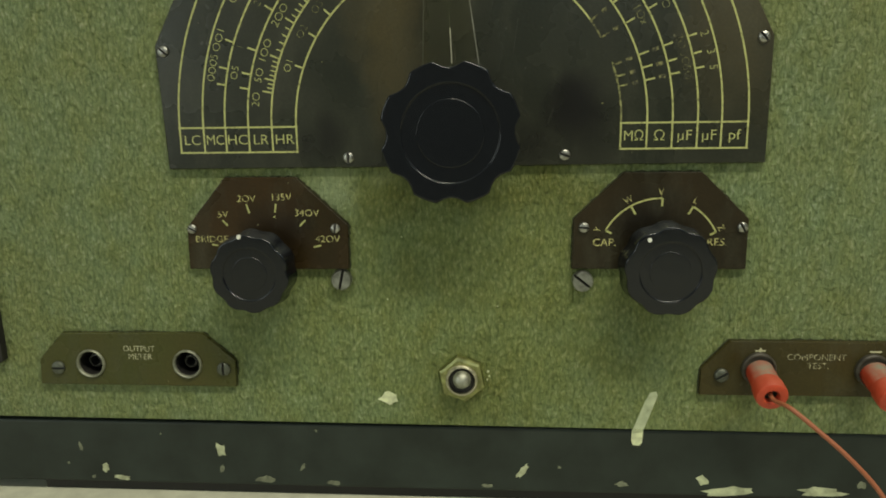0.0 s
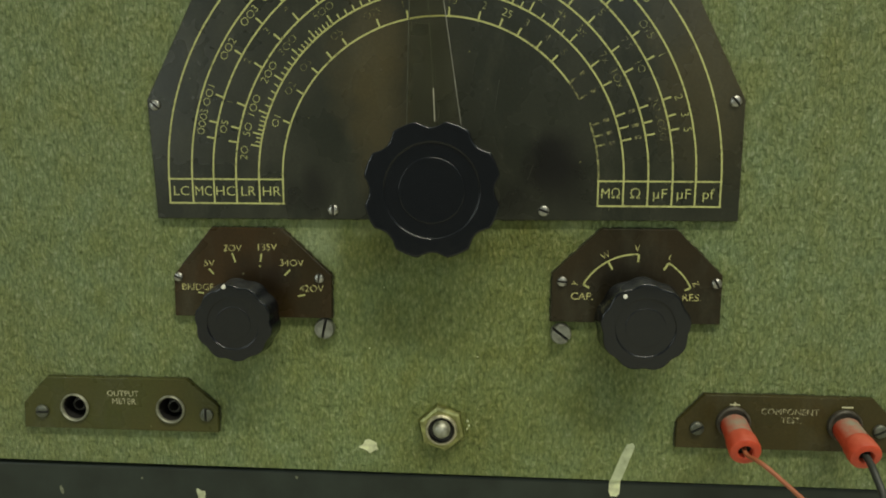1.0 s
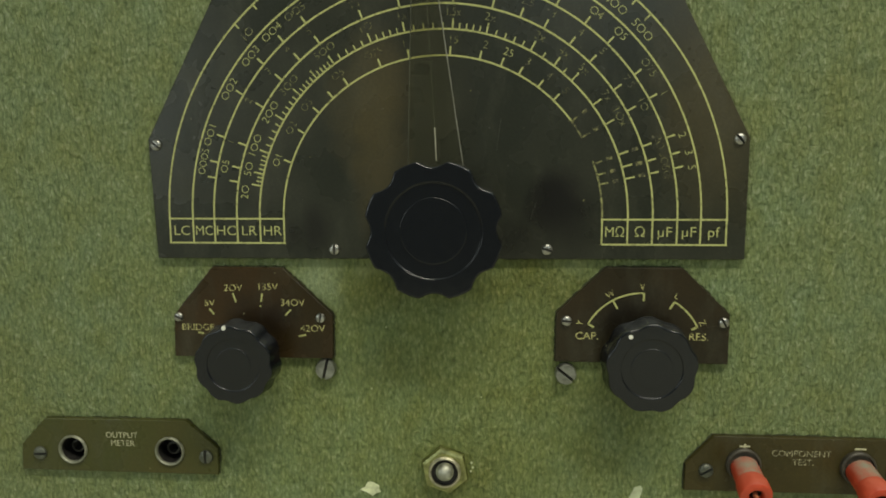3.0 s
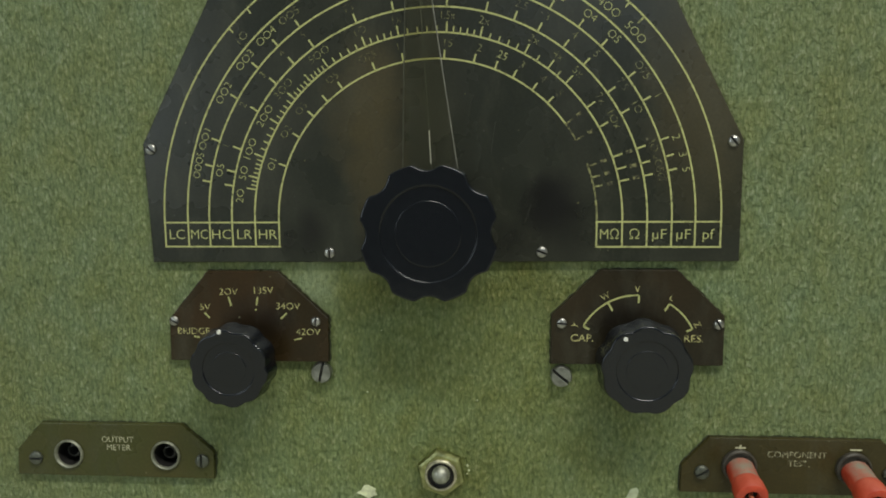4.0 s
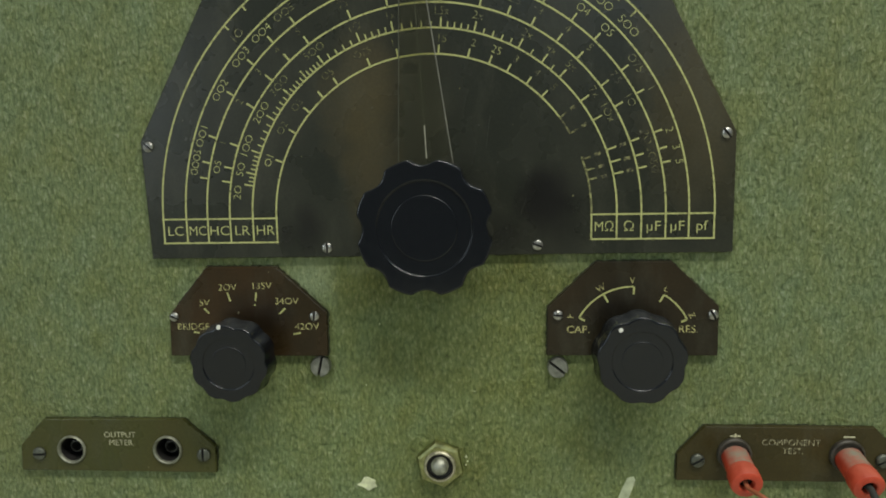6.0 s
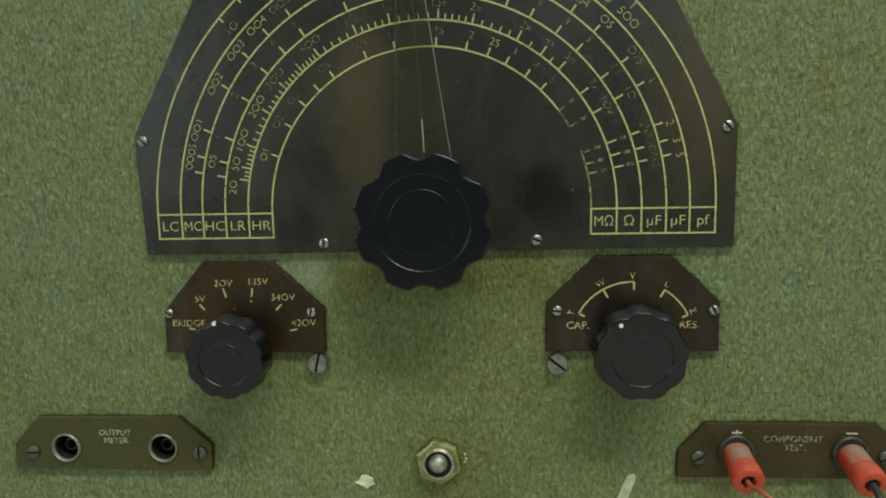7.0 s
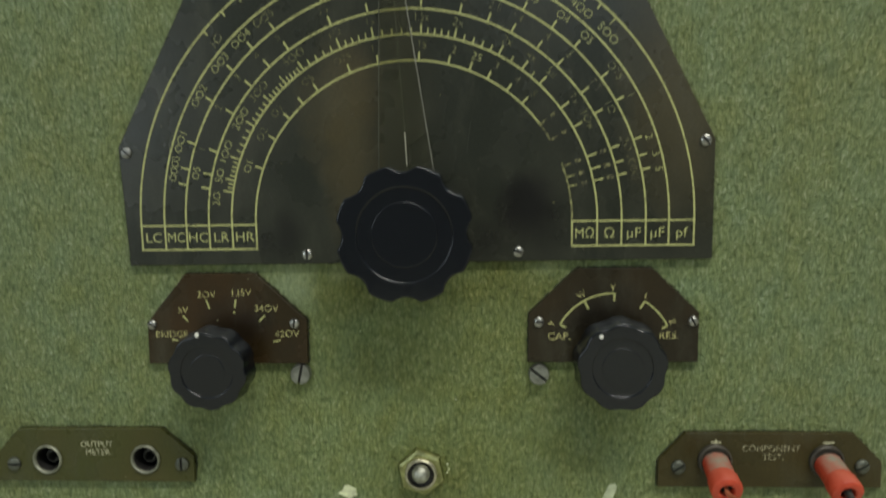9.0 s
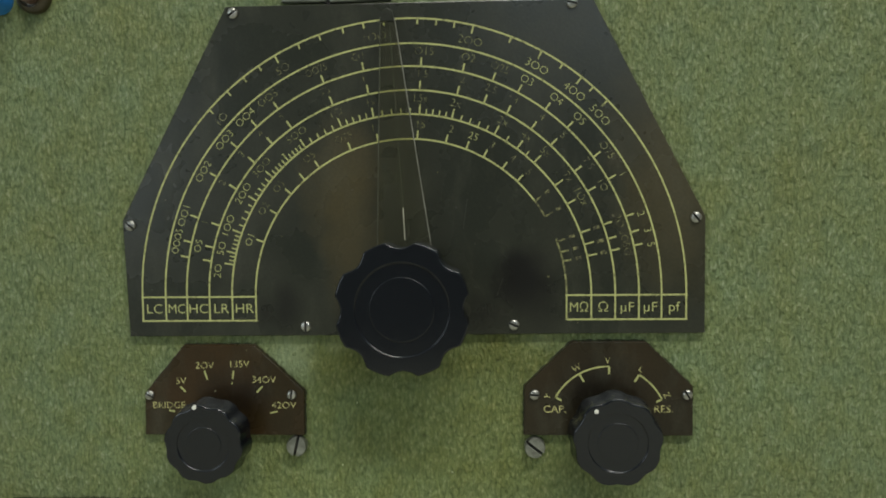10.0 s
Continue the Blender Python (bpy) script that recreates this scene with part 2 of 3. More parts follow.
LEVER = plain("worn_lever_steel", (0.36, 0.37, 0.31), 0.5, 0.9, 0.35, 420, 0.2)
BRASS = plain("tarnished_brass", (0.33, 0.345, 0.16), 0.45, 1.0, 0.45, 350, 0.15)
RUBBER = plain("black_rubber", (0.012, 0.0115, 0.0105), 0.6, 0, 0.2, 300, 0.1)
CASE = plain("chipped_black_green_paint", (0.022, 0.029, 0.024), 0.5, 0, 0.3, 60, 0.2, 0.3)
CHIP = plain("bare_primer", (0.62, 0.66, 0.42), 0.7, 0, 0.3, 260, 0.3)
DIRTSHADE = plain("grime_and_shade", (0.035, 0.042, 0.018), 0.8, 0, 0.4, 400, 0.2)
TAPE = plain("old_clear_tape", (0.42, 0.47, 0.31), 0.32, 0, 0.25, 220, 0.25)
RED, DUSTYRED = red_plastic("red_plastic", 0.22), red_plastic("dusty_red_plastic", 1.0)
ORANGE = plain("orange_cable", (0.33, 0.105, 0.05), 0.5, 0, 0.1, 260, 0.05)
GREYWIRE = plain("black_cable", (0.03, 0.034, 0.03), 0.5, 0, 0.1, 260, 0.05)
WHITE = plain("white_dot_paint", (0.75, 0.75, 0.68), 0.5, 0, 0.1, 300, 0)
BLUE = plain("blue_plastic", (0.03, 0.20, 0.55), 0.35, 0, 0.15, 200, 0)
REDBROWN = plain("brown_bakelite", (0.045, 0.036, 0.018), 0.35, 0, 0.3, 200, 0.05)
PINKBROWN = plain("worn_terminal_cap", (0.13, 0.08, 0.065), 0.45, 0, 0.3, 300, 0.05)
SILVER = plain("dull_silver_bezel", (0.17, 0.185, 0.165), 0.45, 0.4, 0.3, 300, 0.1)
TABLE = plain("grey_bench_laminate", (0.49, 0.50, 0.40), 0.6, 0, 0.15, 120, 0.1)
PLASTER = plain("wall_plaster", (0.24, 0.24, 0.22), 0.8, 0, 0.05, 8, 0.1)
FLOOR = plain("grey_lino", (0.25, 0.24, 0.22), 0.5, 0, 0.15, 10, 0.05)
OAK = plain("bench_wood", (0.28, 0.17, 0.09), 0.55, 0, 0.2, 20, 0.1)


def perspex():
    m, nt, b = mat("yellowed_perspex", 0.12)
    b.inputs["Base Color"].default_value = (0.125, 0.13, 0.10, 1)
    clear = nt.nodes.new("ShaderNodeBsdfTransparent")
    clear.inputs[0].default_value = (0.95, 0.94, 0.88, 1)
    mix = nt.nodes.new("ShaderNodeMixShader")
    dust = noise_tex(nt, 160, 4, 0.65, (1, 1, 0.3))
    nt.links.new(ramp(nt, dust, [(0.3, grey(0.05)), (0.8, grey(0.15))]), mix.inputs[0])
    nt.links.new(clear.outputs[0], mix.inputs[1])
    nt.links.new(b.outputs[0], mix.inputs[2])
    nt.links.new(mix.outputs[0], nt.nodes["Material Output"].inputs[0])
    return m


PERSPEX = perspex()
EDGE = plain("lit_perspex_edge", (0.18, 0.18, 0.15), 0.4, 0, 0.3, 300, 0)
ENDCAP = plain("smoked_perspex_edge", (0.022, 0.024, 0.017), 0.45, 0, 0.3, 300, 0, 0.25)
PALEEDGE = plain("rubbed_perspex_edge", (0.075, 0.08, 0.058), 0.45, 0, 0.35, 300, 0, 0.3)

# ---------- building helpers: millimetres, x right, y away from the viewer, z up ----------
MM = 0.001


def thing(name, at, label, category, group="", kind=""):
    ob = new(name)
    ob.empty_display_size = 0.005
    ob.location = Vector(at) * MM
    return tagged(ob, label, category, group, kind)


def origin(ob):
    v = Vector((0, 0, 0))
    while ob:
        v += ob.location
        ob = ob.parent
    return v


def part(name, bm, material, parent=None, label="", smooth=None):
    """Links a bmesh, given in millimetres of the place, as one mesh under a thing or a part."""
    base = origin(parent)
    for v in bm.verts:
        v.co = v.co * MM - base
    bmesh.ops.recalc_face_normals(bm, faces=bm.faces)
    me = bpy.data.meshes.new(name)
    if smooth:
        lim = radians(smooth)
        for f in bm.faces:
            f.smooth = True
        for e in bm.edges:
            e.smooth = len(e.link_faces) == 2 and e.calc_face_angle(4.0) < lim
    bm.to_mesh(me)
    bm.free()
    me.materials.append(material)
    ob = new(name, me)
    ob.parent = parent
    return tagged(ob, label)


def prism(pts, back, front, bevel=0.0, bm=None):
    """A flat plate of outline pts (x, z) between the planes y = back and y = front."""
    bm = bm or bmesh.new()
    a = [bm.verts.new((x, back, z)) for x, z in pts]
    c = [bm.verts.new((x, front, z)) for x, z in pts]
    n = len(pts)
    bm.faces.new(a)
    top = bm.faces.new(c)
    for i in range(n):
        bm.faces.new((a[i], a[(i + 1) % n], c[(i + 1) % n], c[i]))
    if bevel:
        bmesh.ops.bevel(bm, geom=list(top.edges), offset=bevel, segments=2, affect="EDGES", profile=0.5)
    return bm


def lathe(profile, cx, cz, steps=48, lobes=None, bm=None):
    """Turns (radius, y) round an axis along y at (cx, cz). lobes(angle, radius) may shape the rim."""
    bm = bm or bmesh.new()
    rings = []
    for r, y in profile:
        if r <= 0:
            rings.append([bm.verts.new((cx, y, cz))])
            continue
        ring = []
        for i in range(steps):
            a = 2 * math.pi * i / steps
            k = lobes(a, r) if lobes else r
            ring.append(bm.verts.new((cx + k * math.sin(a), y, cz + k * math.cos(a))))
        rings.append(ring)
    for p, q in zip(rings, rings[1:]):
        for i in range(steps):
            j = (i + 1) % steps
            if len(p) == 1:
                bm.faces.new((p[0], q[i], q[j]))
            elif len(q) == 1:
                bm.faces.new((p[i], q[0], p[j]))
            else:
                bm.faces.new((p[i], q[i], q[j], p[j]))
    return bm


def arc_bar(cx, cz, r, a0, a1, wide, back, front, bm=None):
    """A curved bar of radius r between the angles a0 and a1 (degrees clockwise from up)."""
    bm = bm or bmesh.new()
    n = max(2, int(abs(a1 - a0) / 2))
    prev = None
    for i in range(n + 1):
        a = radians(a0 + (a1 - a0) * i / n)
        now = [bm.verts.new((cx + k * math.sin(a), y, cz + k * math.cos(a))) for k, y in ((r - wide / 2, back), (r + wide / 2, back), (r + wide / 2, front), (r - wide / 2, front))]
        if prev:
            for j in range(4):
                bm.faces.new((prev[j], prev[(j + 1) % 4], now[(j + 1) % 4], now[j]))
        else:
            bm.faces.new(now)
        prev = now
    bm.faces.new(prev)
    return bm


def dirt_shade_rim(outline, parent, seed, holes=()):
    """Dirt and the shade along a plate's edge, painted as one thin ragged layer under it."""
    rnd = random.Random(seed)
    mx = sum(x for x, _ in outline) / len(outline)
    mz = sum(z for _, z in outline) / len(outline)
    pts = []
    for (x0, z0), (x1, z1) in zip(outline, outline[1:] + outline[:1]):
        n = max(2, int(math.hypot(x1 - x0, z1 - z0) / 1.1))
        for k in range(n):
            x, z = x0 + (x1 - x0) * k / n, z0 + (z1 - z0) * k / n
            d = rnd.uniform(0.05, 0.75)
            q = math.hypot(x - mx, z - mz)
            pts.append((x + (x - mx) / q * d, z + (z - mz) / q * d))
    bm = prism(pts, 2.05, 1.85)
    part("dirt_shade_rim", bored(bm, holes, 5.2, 6, -4) if holes else bm, DIRTSHADE, parent, "dark dirt and painted shade along the edge")


def bar(x0, z0, x1, z1, wide, back, front, bm=None):
    d = Vector((x1 - x0, z1 - z0)).normalized() * wide / 2
    nx, nz = -d.y, d.x
    return prism([(x0 + nx, z0 + nz), (x1 + nx, z1 + nz), (x1 - nx, z1 - nz), (x0 - nx, z0 - nz)], back, front, 0, bm)


def ragged(cx, cz, wide, high, turn, back, front, seed):
    """A flake with an uneven outline."""
    rnd = random.Random(seed)
    pts = []
    n = 13
    for i in range(n):
        a = 2 * math.pi * i / n
        k = rnd.uniform(0.6, 1.12)
        x, z = k * wide / 2 * math.cos(a), k * high / 2 * math.sin(a)
        t = radians(turn)
        pts.append((cx + x * math.cos(t) - z * math.sin(t), cz + x * math.sin(t) + z * math.cos(t)))
    return prism(pts, back, front)


def screw_head(cx, cz, r, back, high, slot_turn, slot=0.22, flat=False):
    """A slotted screw head: two halves of a dome on a disc, with the slot open between them."""
    bm = bmesh.new()
    lathe([(0, back), (r, back), (r, back - high * 0.3), (0, back - high * 0.12)], cx, cz, 28, bm=bm)
    dome = [(r, back - high * 0.3), (r * 0.97, back - high * 0.55), (r * 0.8, back - high * 0.83), (r * 0.5, back - high * 0.97), (0, back - high)]
    if flat:
        dome = [(r, back - high * 0.3), (r, back - high * 0.8), (r * 0.92, back - high * 0.97), (r * 0.5, back - high), (0, back - high)]
    t = radians(slot_turn)
    across = Vector((math.sin(t), 0, math.cos(t)))
    for side in (1, -1):
        half = bmesh.new()
        lathe(dome, cx, cz, 28, bm=half)
        geom = half.verts[:] + half.edges[:] + half.faces[:]
        bmesh.ops.bisect_plane(half, geom=geom, plane_co=Vector((cx, 0, cz)) + across * side * r * slot, plane_no=across * -side, clear_outer=True)
        rim = [e for e in half.edges if e.is_boundary]
        walls = bmesh.ops.extrude_edge_only(half, edges=rim)
        for v in [g for g in walls["geom"] if isinstance(g, bmesh.types.BMVert)]:
            v.co.y = back - high * 0.25
        me = bpy.data.meshes.new("tmp")
        half.to_mesh(me)
        half.free()
        bm.from_mesh(me)
        bpy.data.meshes.remove(me)
    return bm


def screw(cx, cz, r, back, high, slot_turn, slot, parent, material, label, flat=False, name="screw"):
    ob = part(name, screw_head(cx, cz, r, back, high, slot_turn, slot, flat), material, parent, label, 35)
    t = radians(slot_turn)
    dx, dz = math.cos(t) * r * 0.96, -math.sin(t) * r * 0.96
    # Black bar in the slot carries its shade as well as its dirt.
    part("slot", bar(cx - dx, cz - dz, cx + dx, cz + dz, 2 * slot * r, back - high * 0.1, back - high * 0.36), RUBBER, ob, "dark slot, blackened for dirt and shade")
    return ob


def words(text, x, z, size, back, front, turn=0.0, squeeze=1.0, thin=0.0):
    """Lettering in the built-in font with full round noughts, centred at (x, z), as a bmesh."""
    cu = bpy.data.curves.new("words", "FONT")
    cu.body, cu.size, cu.align_x, cu.align_y = text.replace("0", "O"), 1.0, "CENTER", "CENTER"
    cu.extrude, cu.offset, cu.resolution_u = 0.02, thin, 3
    ob = bpy.data.objects.new("words", cu)
    scene.collection.objects.link(ob)
    me = bpy.data.meshes.new_from_object(ob.evaluated_get(bpy.context.evaluated_depsgraph_get()))
    bpy.data.objects.remove(ob)
    bpy.data.curves.remove(cu)
    bm = bmesh.new()
    bm.from_mesh(me)
    bmesh.ops.remove_doubles(bm, verts=bm.verts, dist=0.0005)
    bpy.data.meshes.remove(me)
    t = radians(turn)
    for v in bm.verts:
        a, b = v.co.x * size * squeeze, v.co.y * size
        v.co = Vector((x + a * math.cos(t) + b * math.sin(t), front if v.co.z > 0 else back, z - a * math.sin(t) + b * math.cos(t)))
    return bm


def tube(points, r, sides=10):
    """A round cable through the points, smoothed."""
    P = [Vector(p) for p in points]
    path = []
    for i in range(len(P) - 1):
        a, b, c, d = P[max(i - 1, 0)], P[i], P[i + 1], P[min(i + 2, len(P) - 1)]
        for k in range(8):
            t = k / 8
            path.append(0.5 * ((2 * b) + (c - a) * t + (2 * a - 5 * b + 4 * c - d) * t * t + (3 * b - a - 3 * c + d) * t ** 3))
    path.append(P[-1])
    bm = bmesh.new()
    prev = None
    for i, p in enumerate(path):
        d = (path[min(i + 1, len(path) - 1)] - path[max(i - 1, 0)]).normalized()
        u = d.cross(Vector((0.3, 1, 0.2))).normalized()
        w = d.cross(u)
        ring = [bm.verts.new(p + r * (math.cos(2 * math.pi * k / sides) * u + math.sin(2 * math.pi * k / sides) * w)) for k in range(sides)]
        if prev:
            for k in range(sides):
                bm.faces.new((prev[k], prev[(k + 1) % sides], ring[(k + 1) % sides], ring[k]))
        else:
            bm.faces.new(ring)
        prev = ring
    bm.faces.new(prev)
    return bm


def block(x0, x1, y0, y1, z0, z1, bevel=0.0, bm=None):
    bm = bm or bmesh.new()
    r = bmesh.ops.create_cube(bm, size=1)
    for v in r["verts"]:
        v.co = Vector(((x0 + x1) / 2 + v.co.x * (x1 - x0), (y0 + y1) / 2 + v.co.y * (y1 - y0), (z0 + z1) / 2 + v.co.z * (z1 - z0)))
    if bevel:
        bmesh.ops.bevel(bm, geom=bm.edges[:], offset=bevel, segments=2, affect="EDGES", profile=0.5)
    return bm


def bored(bm, centres, r, back, front):
    """Bores round holes along y through a plate."""
    mesh = bpy.data.meshes.new("tmp")
    bmesh.ops.recalc_face_normals(bm, faces=bm.faces)
    bm.to_mesh(mesh)
    bm.free()
    ob = bpy.data.objects.new("tmp", mesh)
    cut = bmesh.new()
    for x, z in centres:
        lathe([(0, back), (r, back), (r, front), (0, front)], x, z, 40, bm=cut)
    bmesh.ops.recalc_face_normals(cut, faces=cut.faces)
    tool_mesh = bpy.data.meshes.new("tmp")
    cut.to_mesh(tool_mesh)
    cut.free()
    tool = bpy.data.objects.new("tmp", tool_mesh)
    for o in (ob, tool):
        scene.collection.objects.link(o)
    mod = ob.modifiers.new("bore", "BOOLEAN")
    mod.operation, mod.object, mod.solver = "DIFFERENCE", tool, "EXACT"
    me = bpy.data.meshes.new_from_object(ob.evaluated_get(bpy.context.evaluated_depsgraph_get()))
    out = bmesh.new()
    out.from_mesh(me)
    for o in (ob, tool):
        bpy.data.objects.remove(o)
    for m in (mesh, tool_mesh, me):
        bpy.data.meshes.remove(m)
    return out


# ---------- the room ----------
def setting(name, bm, material, label, category):
    return tagged(part(name, bm, material), label, category, "", "structure")


setting("floor", block(-1400, 2000, -2600, 900, -790, -770), FLOOR, "plain grey lino floor of the room", "floor")
setting("ceiling", block(-1400, 2000, -2600, 900, 1830, 1850), PLASTER, "plain pale plaster ceiling", "ceiling")
setting("wall_north", block(-1400, 2000, 900, 960, -770, 1830), PLASTER, "pale plaster wall behind the bench", "wall")
bm = block(-1400, 130, -2660, -2600, -770, 1830)
block(1570, 2000, -2660, -2600, -770, 1830, 0, bm)
block(130, 1570, -2660, -2600, -770, 770, 0, bm)
block(130, 1570, -2660, -2600, 1710, 1830, 0, bm)
setting("wall_south", bm, PLASTER, "pale plaster wall with a window opening, facing the bench", "wall")
setting("wall_east", block(2000, 2060, -2600, 900, -770, 1830), PLASTER, "pale plaster side wall", "wall")
# The opening is added only to go with the left fill lamp.
bm = block(-1460, -1400, -2600, -2420, -770, 1830)
block(-1460, -1400, -880, 900, -770, 1830, 0, bm)
block(-1460, -1400, -2420, -880, -770, 60, 0, bm)
block(-1460, -1400, -2420, -880, 980, 1830, 0, bm)
setting("wall_west", bm, PLASTER, "pale plaster side wall with an opening added for the fill lamp", "wall")
lum = thing("ceiling_light", (600, -850, 1830), "long narrow ceiling batten light with a pale metal tray", "light")
bm = block(-170, 1370, -980, -720, 1775, 1829, 4)
part("tray", bm, PLASTER, lum)

bench = thing("workbench", (0, -100, -770), "grey laminate workbench with wooden legs", "table")
TOP = -18.6
part("tabletop", block(-900, 900, -560, 500, TOP - 28, TOP, 2), TABLE, bench, "pale grey laminate top")
for x in (-850, 850):
    for y in (-510, 450):
        part("leg", block(x - 30, x + 30, y - 30, y + 30, -770, TOP - 28, 2), OAK, bench)

# ---------- the instrument case and its front panel ----------
case = thing("instrument_case", (0, 80, TOP), "black-green painted metal instrument case with chipped edges", "case")
part("body", block(-202, 202, 9, 190, -13.5, 318, 3), CASE, case)
rail = part("bottom_rail", block(-203, 203, 3.2, 9, -13.8, 13.1, 1.0), CASE, case, "black-green bottom rail with chipped paint")
part("top_rail", block(-203, 203, 3.2, 9, 301, 318, 1.0), CASE, case)
part("side_rail", block(-203, -196, 3.2, 9, 15.2, 300.8, 0.8), CASE, case)
part("side_rail", block(196, 203, 3.2, 9, 15.2, 300.8, 0.8), CASE, case)
for x in (-160, 160):
    for y in (25, 165):
        part("foot", block(x - 10, x + 10, y - 10, y + 10, TOP, -13.5, 0.8), RUBBER, case)
# Black strip stands in for the shade in the gap under the case.
part("foot", block(-171, 171, 6, 12, TOP, -13.5, 0.5), RUBBER, case, "black strip for the shaded gap along the front edge")
# flakes off the rail: x, z, width, height, turn
for i, (x, z, w, h, t) in enumerate([(-94, 1.4, 4.2, 6.5, 15), (-152, 1.8, 1.6, 4, 10), (-142.5, -7.6, 3.4, 5.2, -25), (-136, -11.6, 8, 2.4, -3), (-148, -11.4, 2, 1.6, 0),
                                     (-94, -6.7, 2.4, 4.4, -10), (-76.5, -11, 8, 3.4, 2), (-49, -11.8, 7, 2.4, 0), (25.8, -5.0, 3.0, 7.6, -35), (63.8, -9.4, 6, 2.4, 0),
                                     (94.2, -7.2, 4.2, 5.6, 30), (105, -11.4, 21, 4.2, 4), (139, -11.0, 18, 4.4, -2), (153, -7.7, 3.4, 3.4, 10), (-61, -5.2, 1.6, 3.6, -30),
                                     (-118, 8, 0.9, 1, 0), (-55, 10.4, 1.2, 1.2, 0), (40, -3, 1.4, 1.4, 0), (-158, -5.5, 1.2, 1.2, 0), (12, -11.5, 5, 1.6, 0)]):
    part("paint_chip", ragged(x, z, w, h, t, 3.3, 3.08, 40 + i), RAILCHIP if i in (0, 2, 3, 8, 10, 11, 12) else DIMCHIP, rail)

SOCKETS = ((-141.3, 38.6), (-102.8, 38.8))
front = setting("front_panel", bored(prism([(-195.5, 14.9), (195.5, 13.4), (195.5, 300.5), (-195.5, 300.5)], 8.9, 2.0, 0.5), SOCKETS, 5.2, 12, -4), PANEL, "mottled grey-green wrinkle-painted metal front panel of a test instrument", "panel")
tagged(part("paint_flake", ragged(-25.7, 25.3, 8.2, 5.6, 0, 2.05, 1.75, 3), CHIP), "pale chip of bare primer in the green panel paint", "paint chip")

for i, (x, z, w, h) in enumerate(((12.4, 36.5, 0.9, 1.2), (12.9, 34.6, 0.7, 0.9), (12.2, 33.2, 0.6, 0.7), (-24.8, 64.5, 0.7, 0.6), (16, 62, 0.5, 0.6), (-19, 88, 0.5, 0.5))):
    tagged(part("paint_flake", ragged(x, z, w, h, 0, 2.05, 1.8, 70 + i), CHIP), "tiny pale fleck of primer in the green panel paint", "paint chip", "paint flecks")

# a dark clasp at the panel's edge and things above the dial
clasp = thing("case_clasp", (-190, 2, 60), "black painted metal clasp on the green panel's edge", "clasp")
part("plate", prism([(-192, 38.6), (-178, 38.4), (-176.4, 39.6), (-176.4, 45), (-177.6, 92), (-192, 92)], 3, -1.2, 0.7), RUBBER, clasp)

tape = thing("adhesive_tape", (70, 2, 20), "old strip of yellowed clear tape across panel and rail", "tape")
part("upper_strip", prism([(67.0, 14.3), (71.0, 14.3), (75.6, 28.0), (74.9, 29.4), (72.6, 28.8), (70.8, 25.0)], 2.05, 1.72), TAPE, tape)
part("lower_strip", prism([(66.9, 13.8), (71.0, 13.8), (70.8, 8.2), (69.8, 7.0), (67.4, 7.1), (66.7, 9)], 3.15, 2.8), CHIP, tape)

# ---------- the dial ----------
CX, CZ = 1.3, 128.0
dial = thing("dial_plate", (CX, 2, 113.5), "dark brown-black enamelled half-round dial plate with yellow engraved scales", "dial plate")
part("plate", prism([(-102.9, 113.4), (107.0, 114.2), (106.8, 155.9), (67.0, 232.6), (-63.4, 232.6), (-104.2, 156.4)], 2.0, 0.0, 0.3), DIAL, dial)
dirt_shade_rim([(-102.9, 113.4), (107.0, 114.2), (106.8, 155.9), (67.0, 232.6), (-63.4, 232.6), (-104.2, 156.4)], dial, 1)
RADII = (99.0, 90.3, 82.3, 73.9, 65.4, 56.6)
F0, F1 = 0.05, -0.09
for i, r in enumerate(RADII):
    low = math.degrees(math.atan2(119.2 - CZ, r))
    if i < 5:
        part("scale_line", arc_bar(CX, CZ, r, -90, 90, 0.6, F0, F1), YELLOW, dial)
    else:
        part("scale_line", arc_bar(CX, CZ, r, -90, 53, 0.6, F0, F1), YELLOW, dial)
        part("scale_line", arc_bar(CX, CZ, r, 53, 60, 0.6, F0, F1), FAINT, dial)
        part("scale_line", arc_bar(CX, CZ, r, 69, 90, 0.65, F0, F1), WORN, dial)
    for side in (-1, 1):
        part("scale_line", bar(CX + side * r, CZ, CX + side * r, 119.2, 0.6, F0, F1), YELLOW, dial)
for side in (-1, 1):
    for z in (CZ, 119.2):
        part("box_line", bar(CX + side * 99.4, z, CX + side * 56.2, z, 0.6, F0 - 0.01, F1 - 0.012), YELLOW, dial)
for side, names in ((-1, ("LC", "MC", "HC", "LR", "HR")), (1, ("pf", "µF", "µF", "Ω", "MΩ"))):
    for i, text in enumerate(names):
        x = CX + side * (RADII[i] + RADII[i + 1]) / 2
        part("lettering", words(text, x, 123.5, 5.0, F0, F1, 0, 0.92 if "M" in text else 1.08, -0.009), YELLOW, dial)


def polar(r, a):
    return CX + r * math.sin(radians(a)), CZ + r * math.cos(radians(a))


def tick(r0, r1, a, material, wide=0.6):
    part("tick_mark", bar(*polar(r0, a), *polar(r1, a), wide, F0, F1), material, dial)


def numeral(text, r, a, size, material, turn=None):
    part("numeral", words(text, *polar(r, a), size, F0, F1, a if turn is None else turn, 1.02 if len(text) < 4 else 0.82, -0.02), material, dial)


